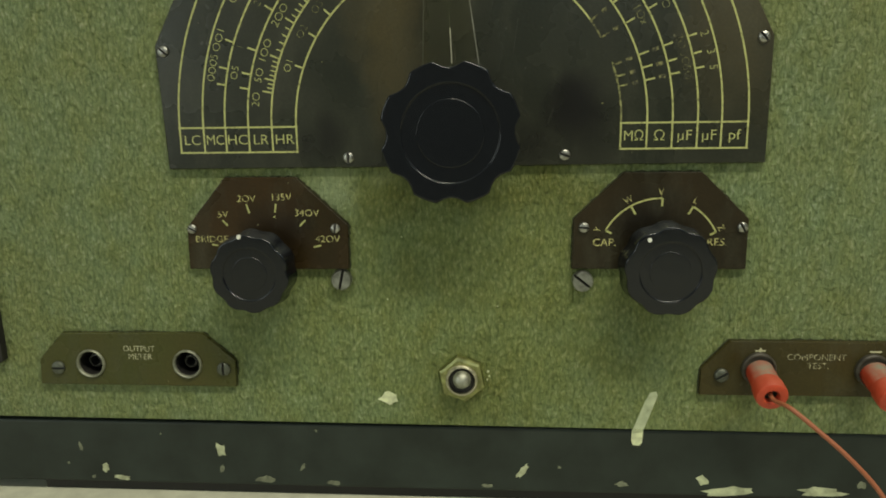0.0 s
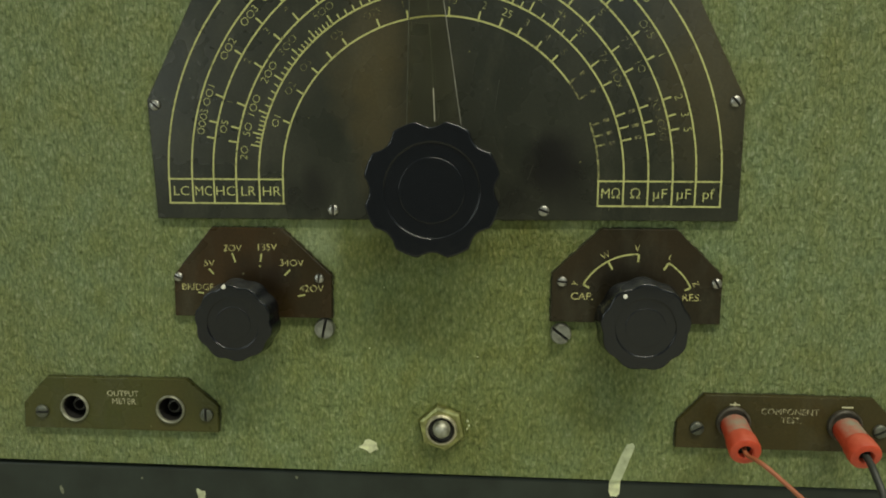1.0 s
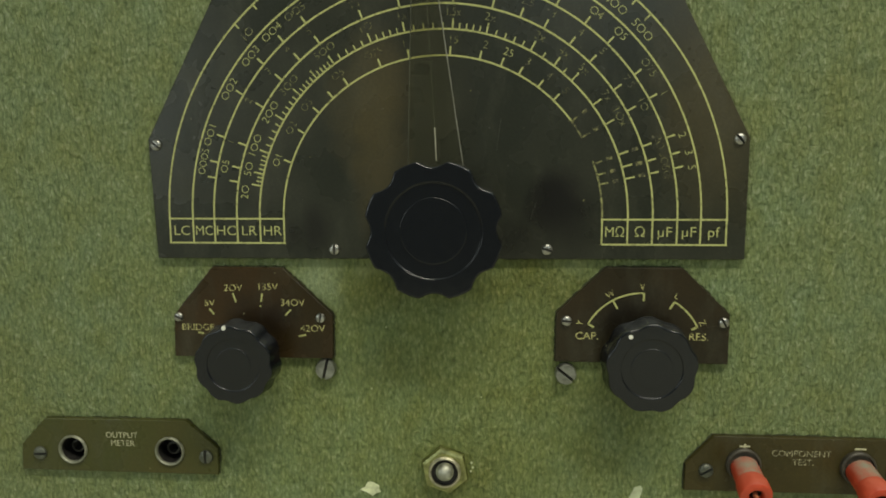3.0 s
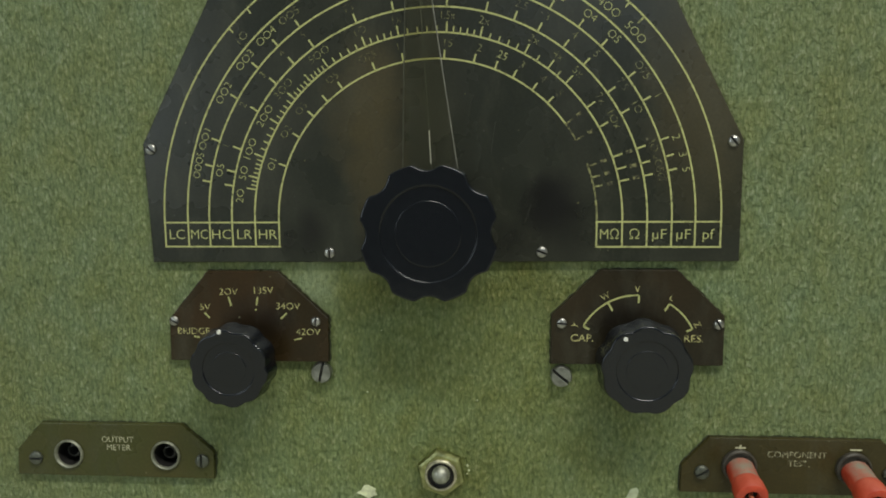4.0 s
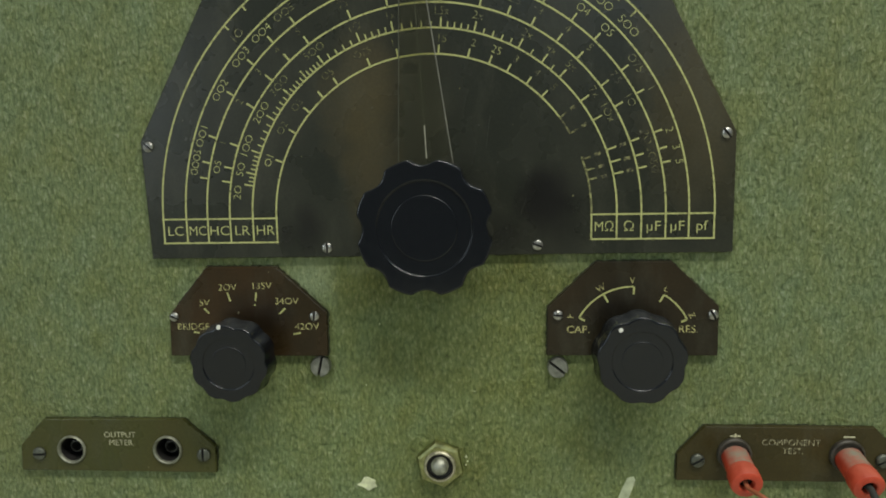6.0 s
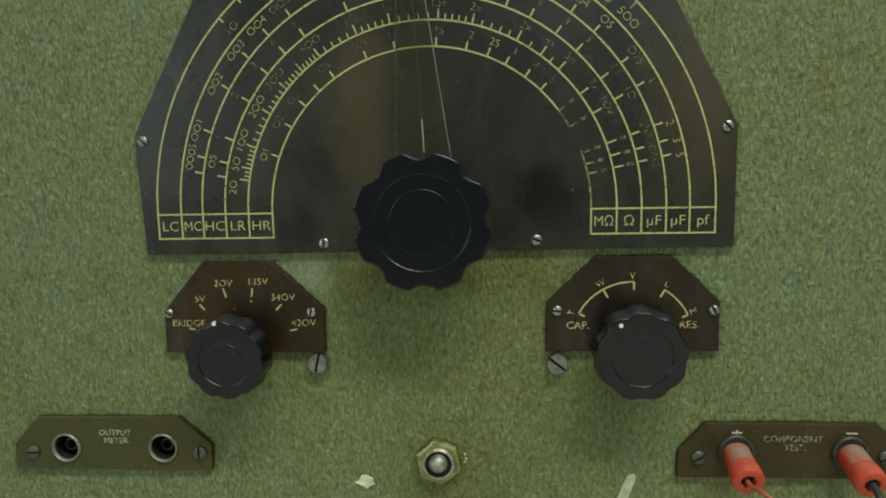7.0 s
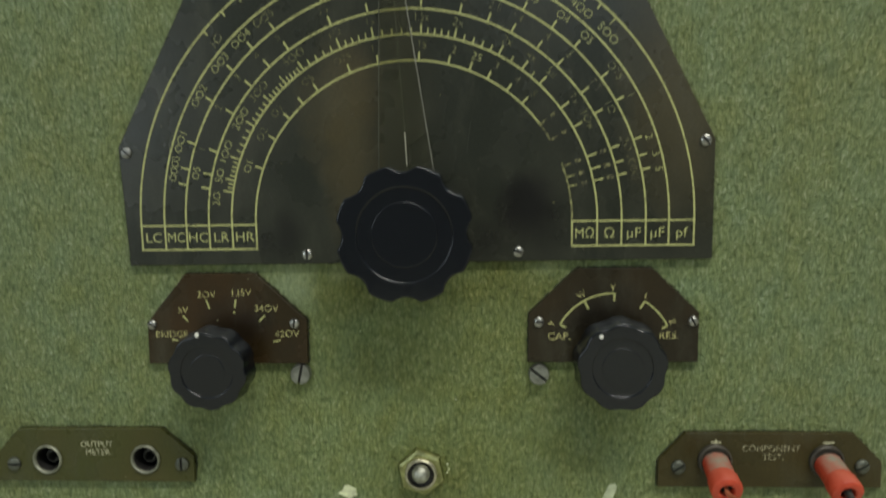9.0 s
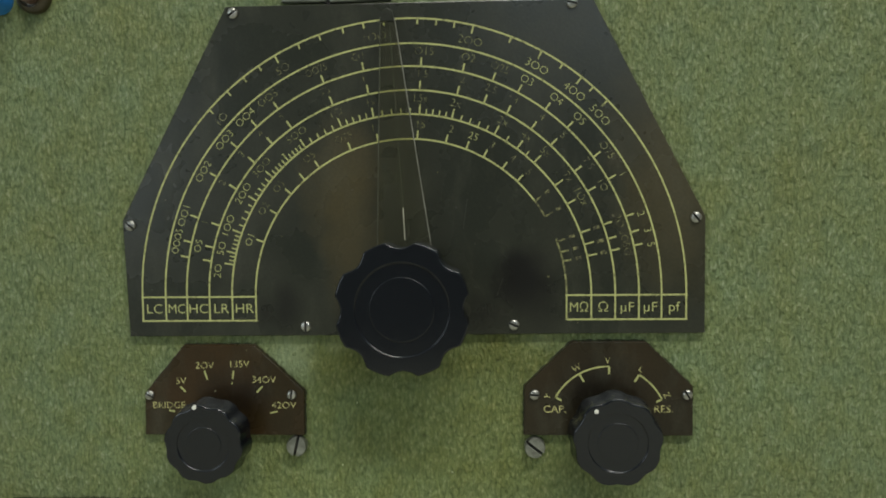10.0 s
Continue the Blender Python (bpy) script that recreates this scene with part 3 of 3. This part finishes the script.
DECADES = (-79.7, -75.8, -69.3, -57.8, -48.7, -41.4, -34.4, -21.1, -10.7, 3.6, 14.0, 21.7, 28.6, 36.6, 43.6, 53.3, 59.9, 70.1, 74.2, 77.6)
MC = ("", "0005", "001", "002", "003", "004", "005", "0075", "01", "015", "02", "025", "03", "04", "05", "075", "1", "2", "3", "5")
HC = ("", "05", "1", "2", "3", "4", "5", "75", "1", "1.5", "2", "2.5", "3", "4", "5", "7.5", "10", "20", "30", "50")
HR = ("", "", "01", "02", "03", "", "05", "075", "1", "15", "2", "25", "3", "4", "5", "", "", "", "", "")
for i, a in enumerate(DECADES):
    dim = YELLOW if i in (1, 2, 3, 4, 5, 12, 13, 14, 17, 18, 19) else WORN if i in (6, 9, 10, 15, 16) else FAINT
    tick(82.3, 85.4, a, YELLOW)
    tick(73.9, 77.2, a, YELLOW)
    if MC[i]:
        numeral(MC[i], 87.6 if i < 18 else 88.2, a - (0.6 if a < 0 else -0.6), 3.9, dim)
    if HC[i]:
        numeral(HC[i], 79.6, a - (0.5 if a < 0 else -0.5), 3.7, YELLOW if i in (1,) else WORN if i in (2, 3, 4, 12, 13, 14, 16) else FAINT)
    if i > 1:
        tick(56.6, 59.6, a, FAINT if i in (15, 16, 17) else YELLOW if i < 15 else WORN)
        if HR[i]:
            numeral(HR[i], 61.8, a - (0.8 if a < 0 else -0.8), 3.7, YELLOW if i in (2, 11) else WORN if i in (3, 9, 10, 12) else FAINT)
        elif i > 14:
            part("worn_mark", bar(*polar(61.2, a), *polar(63.2, a), 1.1, F0, F1), FAINT, dial)

# the outer scale, marked inwards
for i, a in enumerate((-46.5, -41.1, -36.6, -32.6, -28.6, -23.2, -18.4, -13.3, -8.9, -4.6, 2.4, 6.3, 10.1, 14.0, 22.1, 29.0, 34.0, 38.7, 41.8, 45.8)):
    tick(99.0, 96.9 if i not in (4, 13, 15, 17, 19) else 96.0, a, YELLOW, 0.55)
for text, a, m in (("10", -46.2, WORN), ("50", -28.4, FAINT), ("100", -7.0, FAINT), ("200", 14.1, WORN), ("300", 29.6, YELLOW), ("400", 39.4, YELLOW), ("500", 46.9, YELLOW)):
    numeral(text, 93.4, a, 4.1, m)

# the finely divided scale
for text, a, m in (("20", -82.2, YELLOW), ("50", -75.4, YELLOW), ("100", -68.4, YELLOW), ("200", -57.8, YELLOW), ("300", -48.4, WORN), ("500", -34.4, WORN), ("10", -21.2, FAINT), ("1x", -10.6, FAINT),
                   ("1.5x", 3.8, WORN), ("2x", 14.2, WORN), ("3x", 28.8, WORN), ("4x", 36.8, WORN), ("5x", 43.8, WORN), ("7x", 53.4, FAINT), ("10x", 60.1, WORN)):
    numeral(text, 71.0, a, 3.9, m)
for a in (70.1, 74.2, 77.6):
    part("worn_mark", bar(*polar(70.2, a), *polar(72.4, a), 1.2, F0, F1), FAINT, dial)
LONG = (-79.6, -75.9, -69.1, -57.7, -48.5, -41.2, -34.3, -21.2, -10.6, 3.9, 14.1, 28.3, 36.6, 43.5, 53.2, 60.1, 70.0, 73.9, 77.6)
for a in LONG:
    tick(65.4, 69.0, a, YELLOW, 0.55)
SPANS = ((-79.6, -75.9, 3), (-75.9, -69.1, 5), (-69.1, -57.7, 5), (-57.7, -48.5, 5), (-48.5, -41.2, 5), (-41.2, -34.3, 5), (-34.3, -21.2, 5), (-21.2, -10.6, 5), (-10.6, 3.9, 5), (3.9, 14.1, 5), (14.1, 28.3, 5), (28.3, 36.6, 2), (36.6, 43.5, 2))
for a, b, n in SPANS:
    for k in range(1, n):
        tick(65.4, 67.5, a + (b - a) * k / n, YELLOW, 0.45)

for x, z, t in ((-101.2, 154.5, 40), (103.4, 155.5, 50), (-37.0, 117.0, 90), (39.0, 117.3, 20), (-60.8, 230.1, -35), (59.7, 231.0, 10)):
    screw(x, z, 1.95, 0.0, 1.1, t, 0.2, dial, STEEL, "small slotted steel screw")

for i, (x, z, w) in enumerate(((51.6, 134.7, 1.1), (-87.8, 163.8, 0.7), (-18.9, 166.7, 1.0), (12.0, 172.5, 0.6), (30.5, 160.0, 0.5), (-45.0, 150.0, 0.5), (62.0, 118.0, 0.6), (20.4, 181.5, 0.5))):
    part("scuff", ragged(x, z, w, w * 0.8, 20 * i, 0.03, -0.05, 90 + i), FAINT if i != 2 else REDBROWN, dial, "small pale scuff")
for i, (x0, z0, x1, z1) in enumerate(((21, 152, 22.5, 163), (-50, 140, -48, 133), (33, 128, 35, 134))):
    part("scratch", bar(x0, z0, x1, z1, 0.12, 0.03, -0.03), SCRATCH, dial, "fine scratch")

# ---------- the cursor over the dial ----------
cursor = thing("dial_pointer", (0.6, -3, 127), "tapered clear perspex pointer with an engraved hairline", "pointer")
CURSOR_OUT = [(-9.9, 128), (12.3, 128), (9.9, 147), (-2.3, 226), (-3.0, 228.2), (-4.7, 229.2), (-6.4, 228.2), (-7.1, 226), (-9.4, 147)]
part("blade", prism(CURSOR_OUT, -4.2, -5.6, 0.2), PERSPEX, cursor)
# Paler strip paints the light that the blade's right edge catches.
part("edge", bar(12.4, 128, -2.2, 226, 0.32, -4.25, -5.62), EDGE, cursor, "bright edge with its lit look in the colour")
part("edge", bar(-10.0, 128, -7.2, 226, 0.2, -4.25, -5.62), PALEEDGE, cursor)
part("hairline", bar(0.3, 148.6, -0.2, 160, 0.34, -4.1, -4.22), WHITELINE, cursor, "engraved white line")
part("hairline", bar(-0.2, 160, -3.9, 222, 0.2, -4.1, -4.22), PALEEDGE, cursor)
part("edge", bar(-7.4, 128, -5.9, 224, 0.12, -4.1, -4.22), ENDCAP, cursor)
part("tip", prism([(-7.2, 224.6), (-2.3, 224.6), (-2.4, 226.2), (-3.0, 228.3), (-4.7, 229.4), (-6.4, 228.3), (-7.1, 226.2)], -4.15, -5.7, 0.25), ENDCAP, cursor, "dark rounded tip")


# ---------- the knobs ----------
def scallop(count, depth, sharp, turn):
    def shape(a, r):
        w = 0.5 + 0.5 * math.cos(count * (a - radians(turn)))
        return r - depth * w ** sharp
    return shape


def notched(count, depth, half, turn):
    """A round rim with hollow notches, each ending in two sharp cusps."""
    def shape(a, r):
        step = 2 * math.pi / count
        d = abs((a - radians(turn) + step / 2) % step - step / 2) / radians(half)
        return r if d >= 1 else r - depth * (1 - d * d)
    return shape


def keep_inner(shape, limit):
    return lambda a, r: shape(a, r) if r > limit else r


def knob(name, cx, cz, r, back, face, dish, boss, count, depth, sharp, turn, label, dot=None, taper=0.0, bevel=0.65, ring=0.3):
    ob = thing(name, (cx, 0, cz), label, "knob")
    rim_shape = notched(count, depth, sharp, turn) if sharp > 5 else scallop(count, depth, sharp, turn)
    shape = keep_inner(rim_shape, dish + 1.0)
    f = r - taper
    rim = [(f - bevel + bevel * math.cos(radians(k)), face + bevel - bevel * math.sin(radians(k))) for k in (0, 15, 30, 45, 60, 75, 90)]
    lip = [(dish + 0.3 - 0.3 * math.sin(radians(k)), face + 0.3 - 0.3 * math.cos(radians(k))) for k in (0, 45, 90)]
    rim += [(f - bevel - 0.12, face), (dish + 0.45, face)]
    foot = [(dish - ring + ring * math.cos(radians(k)), face + 0.3 + ring * math.sin(radians(k))) for k in (15, 30, 45, 60, 75, 90)] + [(dish - ring - 0.12, face + 0.3 + ring)]
    top = [(boss - ring + ring * math.cos(radians(k)), face + 0.3 + ring - ring * math.sin(radians(k))) for k in (0, 18, 36, 54, 72, 90)]
    prof = [(0, back), (r - 0.8, back), (r - 0.2, back - 0.3), (r, back - 0.9)] + rim + lip + foot
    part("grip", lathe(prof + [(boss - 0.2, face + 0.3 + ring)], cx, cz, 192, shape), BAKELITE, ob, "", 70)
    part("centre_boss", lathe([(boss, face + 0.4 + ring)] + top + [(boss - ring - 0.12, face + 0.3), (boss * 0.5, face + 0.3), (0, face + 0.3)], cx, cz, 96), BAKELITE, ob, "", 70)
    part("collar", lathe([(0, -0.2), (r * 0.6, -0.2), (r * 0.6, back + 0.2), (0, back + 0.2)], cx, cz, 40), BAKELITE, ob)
    if dot:
        part("indicator_dot", lathe([(0.85, face + 0.5), (0.75, face - 0.1), (0, face - 0.2)], *dot, 14), WHITE, ob, "white painted dot")
    return ob


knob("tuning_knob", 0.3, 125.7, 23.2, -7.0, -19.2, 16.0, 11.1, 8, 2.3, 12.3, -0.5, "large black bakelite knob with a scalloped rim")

# ---------- the two selector plates and knobs ----------
sel = thing("range_plate", (-68.5, 2, 76), "worn brown selector plate with yellow voltage markings", "selector plate")
part("plate", prism([(-98.6, 76.3), (-38.6, 76.3), (-38.3, 92.8), (-56.6, 110.1), (-82.9, 110.2), (-98.1, 92.2)], 2.0, 0.0, 0.3), RANGE, sel)
dirt_shade_rim([(-98.6, 76.3), (-38.6, 76.3), (-38.3, 92.8), (-56.6, 110.1), (-82.9, 110.2), (-98.1, 92.2)], sel, 2)
for text, x, z, s in (("BRIDGE", -89.2, 87.5, 3.5), ("5V", -84.4, 96.6, 3.5), ("20V", -75.3, 102.4, 3.5), ("135V", -62.4, 102.9, 3.6), ("340V", -53.2, 97.1, 3.6), ("420V", -45.9, 87.5, 3.6)):
    part("lettering", words(text, x, z, s, F0, F1, 0, 1.05, -0.008), CHIPPED, sel)
for a, b, c, d in ((-87.0, 85.2, -89.2, 85.6), (-82.8, 92.6, -84.6, 94.6), (-74.4, 97.2, -75.4, 100.6), (-64.9, 97.4, -64.4, 100.6), (-56.0, 92.4, -53.8, 94.6), (-51.2, 84.6, -48.4, 85.2)):
    part("tick_mark", bar(a, b, c, d, 0.6, F0, F1), YELLOW, sel)
part("tick_mark", lathe([(0.35, 0.0), (0.3, -0.15), (0, -0.15)], -65.2, 95.8, 10), YELLOW, sel)
for x, z, t in ((-96.3, 91.4, 30), (-42.9, 91.6, 100)):
    screw(x, z, 1.75, 0.0, 1.1, t, 0.2, sel, STEEL, "small slotted steel screw")
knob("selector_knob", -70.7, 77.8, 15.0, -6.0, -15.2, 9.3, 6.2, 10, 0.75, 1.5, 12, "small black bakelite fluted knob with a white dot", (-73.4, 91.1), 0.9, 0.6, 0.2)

fun = thing("function_plate", (72.8, 2, 76.6), "dark enamelled selector plate with yellow arcs", "selector plate")
part("plate", prism([(42.4, 76.6), (103.2, 76.6), (103.1, 94.7), (86.3, 111.0), (59.8, 111.1), (42.7, 94.7)], 2.0, 0.0, 0.3), FUNC, fun)
dirt_shade_rim([(42.4, 76.6), (103.2, 76.6), (103.1, 94.7), (86.3, 111.0), (59.8, 111.1), (42.7, 94.7)], fun, 3)
part("lettering", words("CAP.", 53.6, 86.2, 3.8, F0, F1, 0, 1.05, 0.0), CHIPPED, fun)
part("lettering", words("RES.", 92.6, 86.3, 3.8, F0, F1, 0, 1.05, 0.0), CHIPPED, fun)
FX, FZ, FR = 72.8, 80.6, 21.4
part("scale_line", arc_bar(FX, FZ, FR, -62, 1, 0.6, F0, F1), YELLOW, fun)
part("scale_line", arc_bar(FX, FZ, FR, 31, 64, 0.6, F0, F1), YELLOW, fun)
for a, k in ((-62, 2.4), (-29, 3.4), (1, 2.8), (31, 3.0), (64, 2.2)):
    p = q = radians(a)
    part("tick_mark", bar(FX + FR * math.sin(p), FZ + FR * math.cos(p), FX + (FR - k) * math.sin(q), FZ + (FR - k) * math.cos(q), 0.7, F0, F1), YELLOW, fun)
for text, a, m, r in (("Y", -64.5, CHIPPED, 24.0), ("W", -28.5, CHIPPED, 23.7), ("V", -0.5, CHIPPED, 23.5), ("L", 29.8, CHIPPED, 23.6), ("Z", 62.5, CHIPPED, 23.5)):
    p = radians(a)
    part("lettering", words(text, FX + r * math.sin(p), FZ + r * math.cos(p), 3.2, F0, F1, a, 0.95), m, fun)
for x, z, t in ((46.3, 91.7, 5), (101.0, 91.7, 60)):
    screw(x, z, 1.85, 0.0, 1.1, t, 0.2, fun, STEEL, "small slotted steel screw")
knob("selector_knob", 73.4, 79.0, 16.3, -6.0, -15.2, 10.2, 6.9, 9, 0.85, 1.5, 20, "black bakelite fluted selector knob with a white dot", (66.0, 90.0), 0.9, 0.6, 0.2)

# ---------- two large panel screws ----------
for x, z, t in ((-41.5, 72.2, 103), (46.4, 72.0, 38)):
    s = thing("panel_screw", (x, 2, z), "dull grey slotted cheese-head screw in the green panel", "screw", "large panel screws")
    screw(x, z, 3.8, 2.0, 3.0, t, 0.13, s, AGED, "", True, "head")

# ---------- output sockets ----------
om = thing("output_plate", (-123, 2, 29.5), "olive-brown plate with two sockets, lettered output meter", "socket plate")
part("plate", bored(prism([(-162.6, 29.8), (-84.3, 29.7), (-84.1, 40.3), (-96.2, 51.1), (-151.8, 50.8), (-161.9, 40.2)], 2.0, 0.0, 0.3), SOCKETS, 5.2, 6, -4), OLIVE, om)
dirt_shade_rim([(-162.6, 29.8), (-84.3, 29.7), (-84.1, 40.3), (-96.2, 51.1), (-151.8, 50.8), (-161.9, 40.2)], om, 4, SOCKETS)
part("lettering", words("OUTPUT", -121.6, 44.6, 3.3, F0, F1, 0, 0.98, -0.008), FADEDCREAM, om)
part("lettering", words("METER", -121.4, 41.4, 3.3, F0, F1, 0, 0.98, -0.008), FADEDCREAM, om)
for x, z, t in ((-154.6, 36.8, 0), (-88.6, 37.0, 90)):
    screw(x, z, 2.6, 0.0, 1.4, t, 0.18, om, DULL, "dull slotted screw")
for x, z in SOCKETS:
    jack = part("socket", lathe([(5.1, 6.5), (5.1, -0.1), (5.75, -0.1), (5.7, -0.7), (5.3, -1.0), (4.9, -0.8), (4.75, -0.2), (4.75, 6.5)], x, z, 40), SOCKETRIM, om, "pale worn metal socket rim", 50)
    part("liner", lathe([(4.7, 0.3), (4.65, 8.4), (0, 8.6)], x, z, 32), RUBBER, jack, "black insulating liner", 35)
    part("contact", lathe([(2.7, 8.4), (2.7, 3.2), (2.4, 2.9), (1.9, 2.9), (1.7, 3.3), (1.7, 8.4)], x, z, 24), AGEDBLACK, jack, "blackened contact tube", 50)

# ---------- toggle switch ----------
NX, NZ = 2.6, 34.2
sw = thing("toggle_switch", (NX, 2, NZ), "tarnished brass hex nut round a steel toggle lever", "switch")


def hexagon(r, turn):
    return [(NX + r * math.sin(radians(turn + 60 * k)), NZ + r * math.cos(radians(turn + 60 * k))) for k in range(6)]


part("nut", prism(hexagon(9.2, -11), 2.0, -1.2, 1.3), BRASS, sw, "tarnished brass hexagon nut")
part("bush", lathe([(6.0, -1.1), (6.0, -2.2), (5.6, -2.7), (5.1, -2.7), (4.9, -2.3), (4.9, -1.22), (0, -1.21)], NX, NZ, 36), BUSH, sw, "pale worn threaded bush", 35)
part("well", lathe([(4.85, -2.0), (4.8, -1.3), (0, -1.25)], NX, NZ, 30), RUBBER, sw)
bm = lathe([(0, 1), (1.6, 1), (1.7, -0.6), (2.8, -2.0), (3.3, -3.3), (3.15, -4.5), (2.4, -5.5), (1.2, -6.05), (0, -6.15)], 0, 0, 28)
q = Vector((0, -1, 0)).rotation_difference(Vector((16, -243, 108)))
for v in bm.verts:
    v.co = Vector((NX, -1.2, NZ)) + q @ v.co
part("lever", bm, LEVER, sw, "rounded steel lever tip, thrown upwards", 40)

# ---------- component test terminals ----------
ct = thing("terminal_plate", (130, 2, 30), "dark brown plate with two terminals, lettered component test", "socket plate")
part("plate", prism([(90.0, 29.1), (170.0, 29.2), (169.8, 39.0), (159.4, 49.9), (99.8, 50.0), (90.1, 39.2)], 2.0, 0.0, 0.3), TERM, ct)
dirt_shade_rim([(90.0, 29.1), (170.0, 29.2), (169.8, 39.0), (159.4, 49.9), (99.8, 50.0), (90.1, 39.2)], ct, 5)
part("lettering", words("COMPONENT", 130.4, 44.0, 3.3, F0, F1, 0, 1.0, -0.01), WORNCREAM, ct)
part("lettering", words("TEST.", 131.2, 40.8, 3.2, F0, F1, 0, 1.0, -0.01), WORNCREAM, ct)
part("lettering", bar(108.8, 46.4, 112.4, 46.4, 0.55, F0, F1), CREAM, ct)
part("lettering", bar(110.6, 45.6, 110.6, 47.4, 0.6, F0 - 0.01, F1 - 0.01), CREAM, ct)
part("lettering", bar(148.6, 46.4, 152.6, 46.4, 0.6, F0, F1), CREAM, ct)
for x, z, t in ((97.3, 37.0, -30), (162.7, 37.6, -30)):
    screw(x, z, 2.6, 0.0, 1.5, t, 0.16, ct, DULL, "dull slotted screw")
for x, z in ((110.2, 39.8), (149.9, 39.6)):
    part("terminal", lathe([(6.1, 0.1), (6.1, -1.4), (5.7, -1.9), (5.2, -1.9), (5.0, -1.2), (0, -1.15)], x, z, 36), TERMRING, ct, "worn black insulated terminal ring", 35)


def banana_plug(base, tip, label):
    """A round plug from base to tip, flared at its open cable end."""
    ob = thing("banana_plug", base, label, "plug", "red test plugs")
    b, t = Vector(base), Vector(tip)
    axis = (t - b)
    L = axis.length
    q = Vector((0, -1, 0)).rotation_difference(axis)
    for name, prof, look_of in (
            ("collar", ((0, 0), (4.5, 0), (4.75, 0.5), (4.9, L * 0.56), (4.6, L * 0.58), (0, L * 0.58)), "dusty greyed red collar"),
            ("sleeve", ((0, L * 0.5), (4.6, L * 0.5), (5.0, L * 0.55), (5.35, L * 0.64), (5.45, L - 1.2), (5.2, L - 0.4), (4.6, L), (2.9, L), (2.5, L - 0.4), (2.3, L - 3), (0, L - 3)), "worn red plastic sleeve")):
        bm = lathe([(r, -y) for r, y in prof], 0, 0, 40)
        for v in bm.verts:
            v.co = b + q @ v.co
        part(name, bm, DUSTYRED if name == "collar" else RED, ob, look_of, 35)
    bm = lathe([(2.35, -(L - 2.4)), (2.3, -(L - 2.9)), (0, -(L - 2.9))], 0, 0, 20)
    for v in bm.verts:
        v.co = b + q @ v.co
    part("cable_hole", bm, RUBBER, ob)
    return ob


banana_plug((110.2, -1.2, 39.4), (109.6, -15.8, 35.2), "red plastic banana plug in the terminal, orange cable")
banana_plug((149.9, -1.2, 39.2), (150.2, -15.8, 34.6), "red plastic banana plug in the terminal, black cable")
lead = thing("test_lead", (108, -18, 36), "thin orange test lead hanging from a red plug", "cable", "test leads")
part("cable", tube([(109.7, -13.2, 36.0), (109.6, -17.2, 34.9), (112.3, -24, 35.0), (119.4, -29, 29.6), (127.1, -33, 23.0), (134.4, -36, 15.2), (139, -39, 8), (148, -46, -8), (165, -70, TOP + 1), (215, -120, TOP + 1)], 0.8), ORANGE, lead, "", 60)
lead = thing("test_lead", (148, -18, 36), "black test lead hanging from a red plug", "cable", "test leads")
part("cable", tube([(150.1, -13.2, 35.4), (150.2, -17, 34.4), (149.8, -22, 32), (150.2, -28, 26), (151, -30, 16), (152, -31, 4), (156, -34, -10), (170, -48, TOP + 1.3), (230, -80, TOP + 1.3)], 1.25), GREYWIRE, lead, "", 60)

# ---------- things above the dial ----------
term = thing("upper_terminal", (-135, 2, 239), "brown bakelite screw terminal on the green panel", "terminal")
part("base", lathe([(0, 2), (6.4, 2), (6.4, 0.6), (5.6, -0.8), (4.6, -1.2), (4.2, -0.6), (0, -0.6)], -134.4, 238.4, 36), REDBROWN, term, "", 50)
part("cap", lathe([(0, -0.6), (3.4, -0.6), (3.4, -3.4), (2.8, -4.2), (0, -4.3)], -134.4, 238.4, 36), PINKBROWN, term, "", 35)
bl = thing("blue_plug", (-150, 2, 240), "bright blue plastic plug on the green panel", "plug")
part("sleeve", lathe([(0, 2), (5.0, 2), (5.2, -9), (4.6, -10), (0, -10.2)], -147.6, 237.0, 32), BLUE, bl, "", 35)
bez = thing("indicator_bezel", (-15, 2, 234), "dull silver indicator bezel above the dial plate", "bezel")
part("frame", prism([(-43, 233.6), (-27.3, 233.4), (-27.3, 240), (-25.6, 240), (-25.6, 233.2), (-4, 233.6), (-4, 262), (-43, 262)], 2.0, -0.6, 0.4), SILVER, bez)
part("notch", prism([(-27.2, 233.0), (-25.7, 233.0), (-25.7, 239.9), (-27.2, 239.9)], 2.0, 1.2), RUBBER, bez)
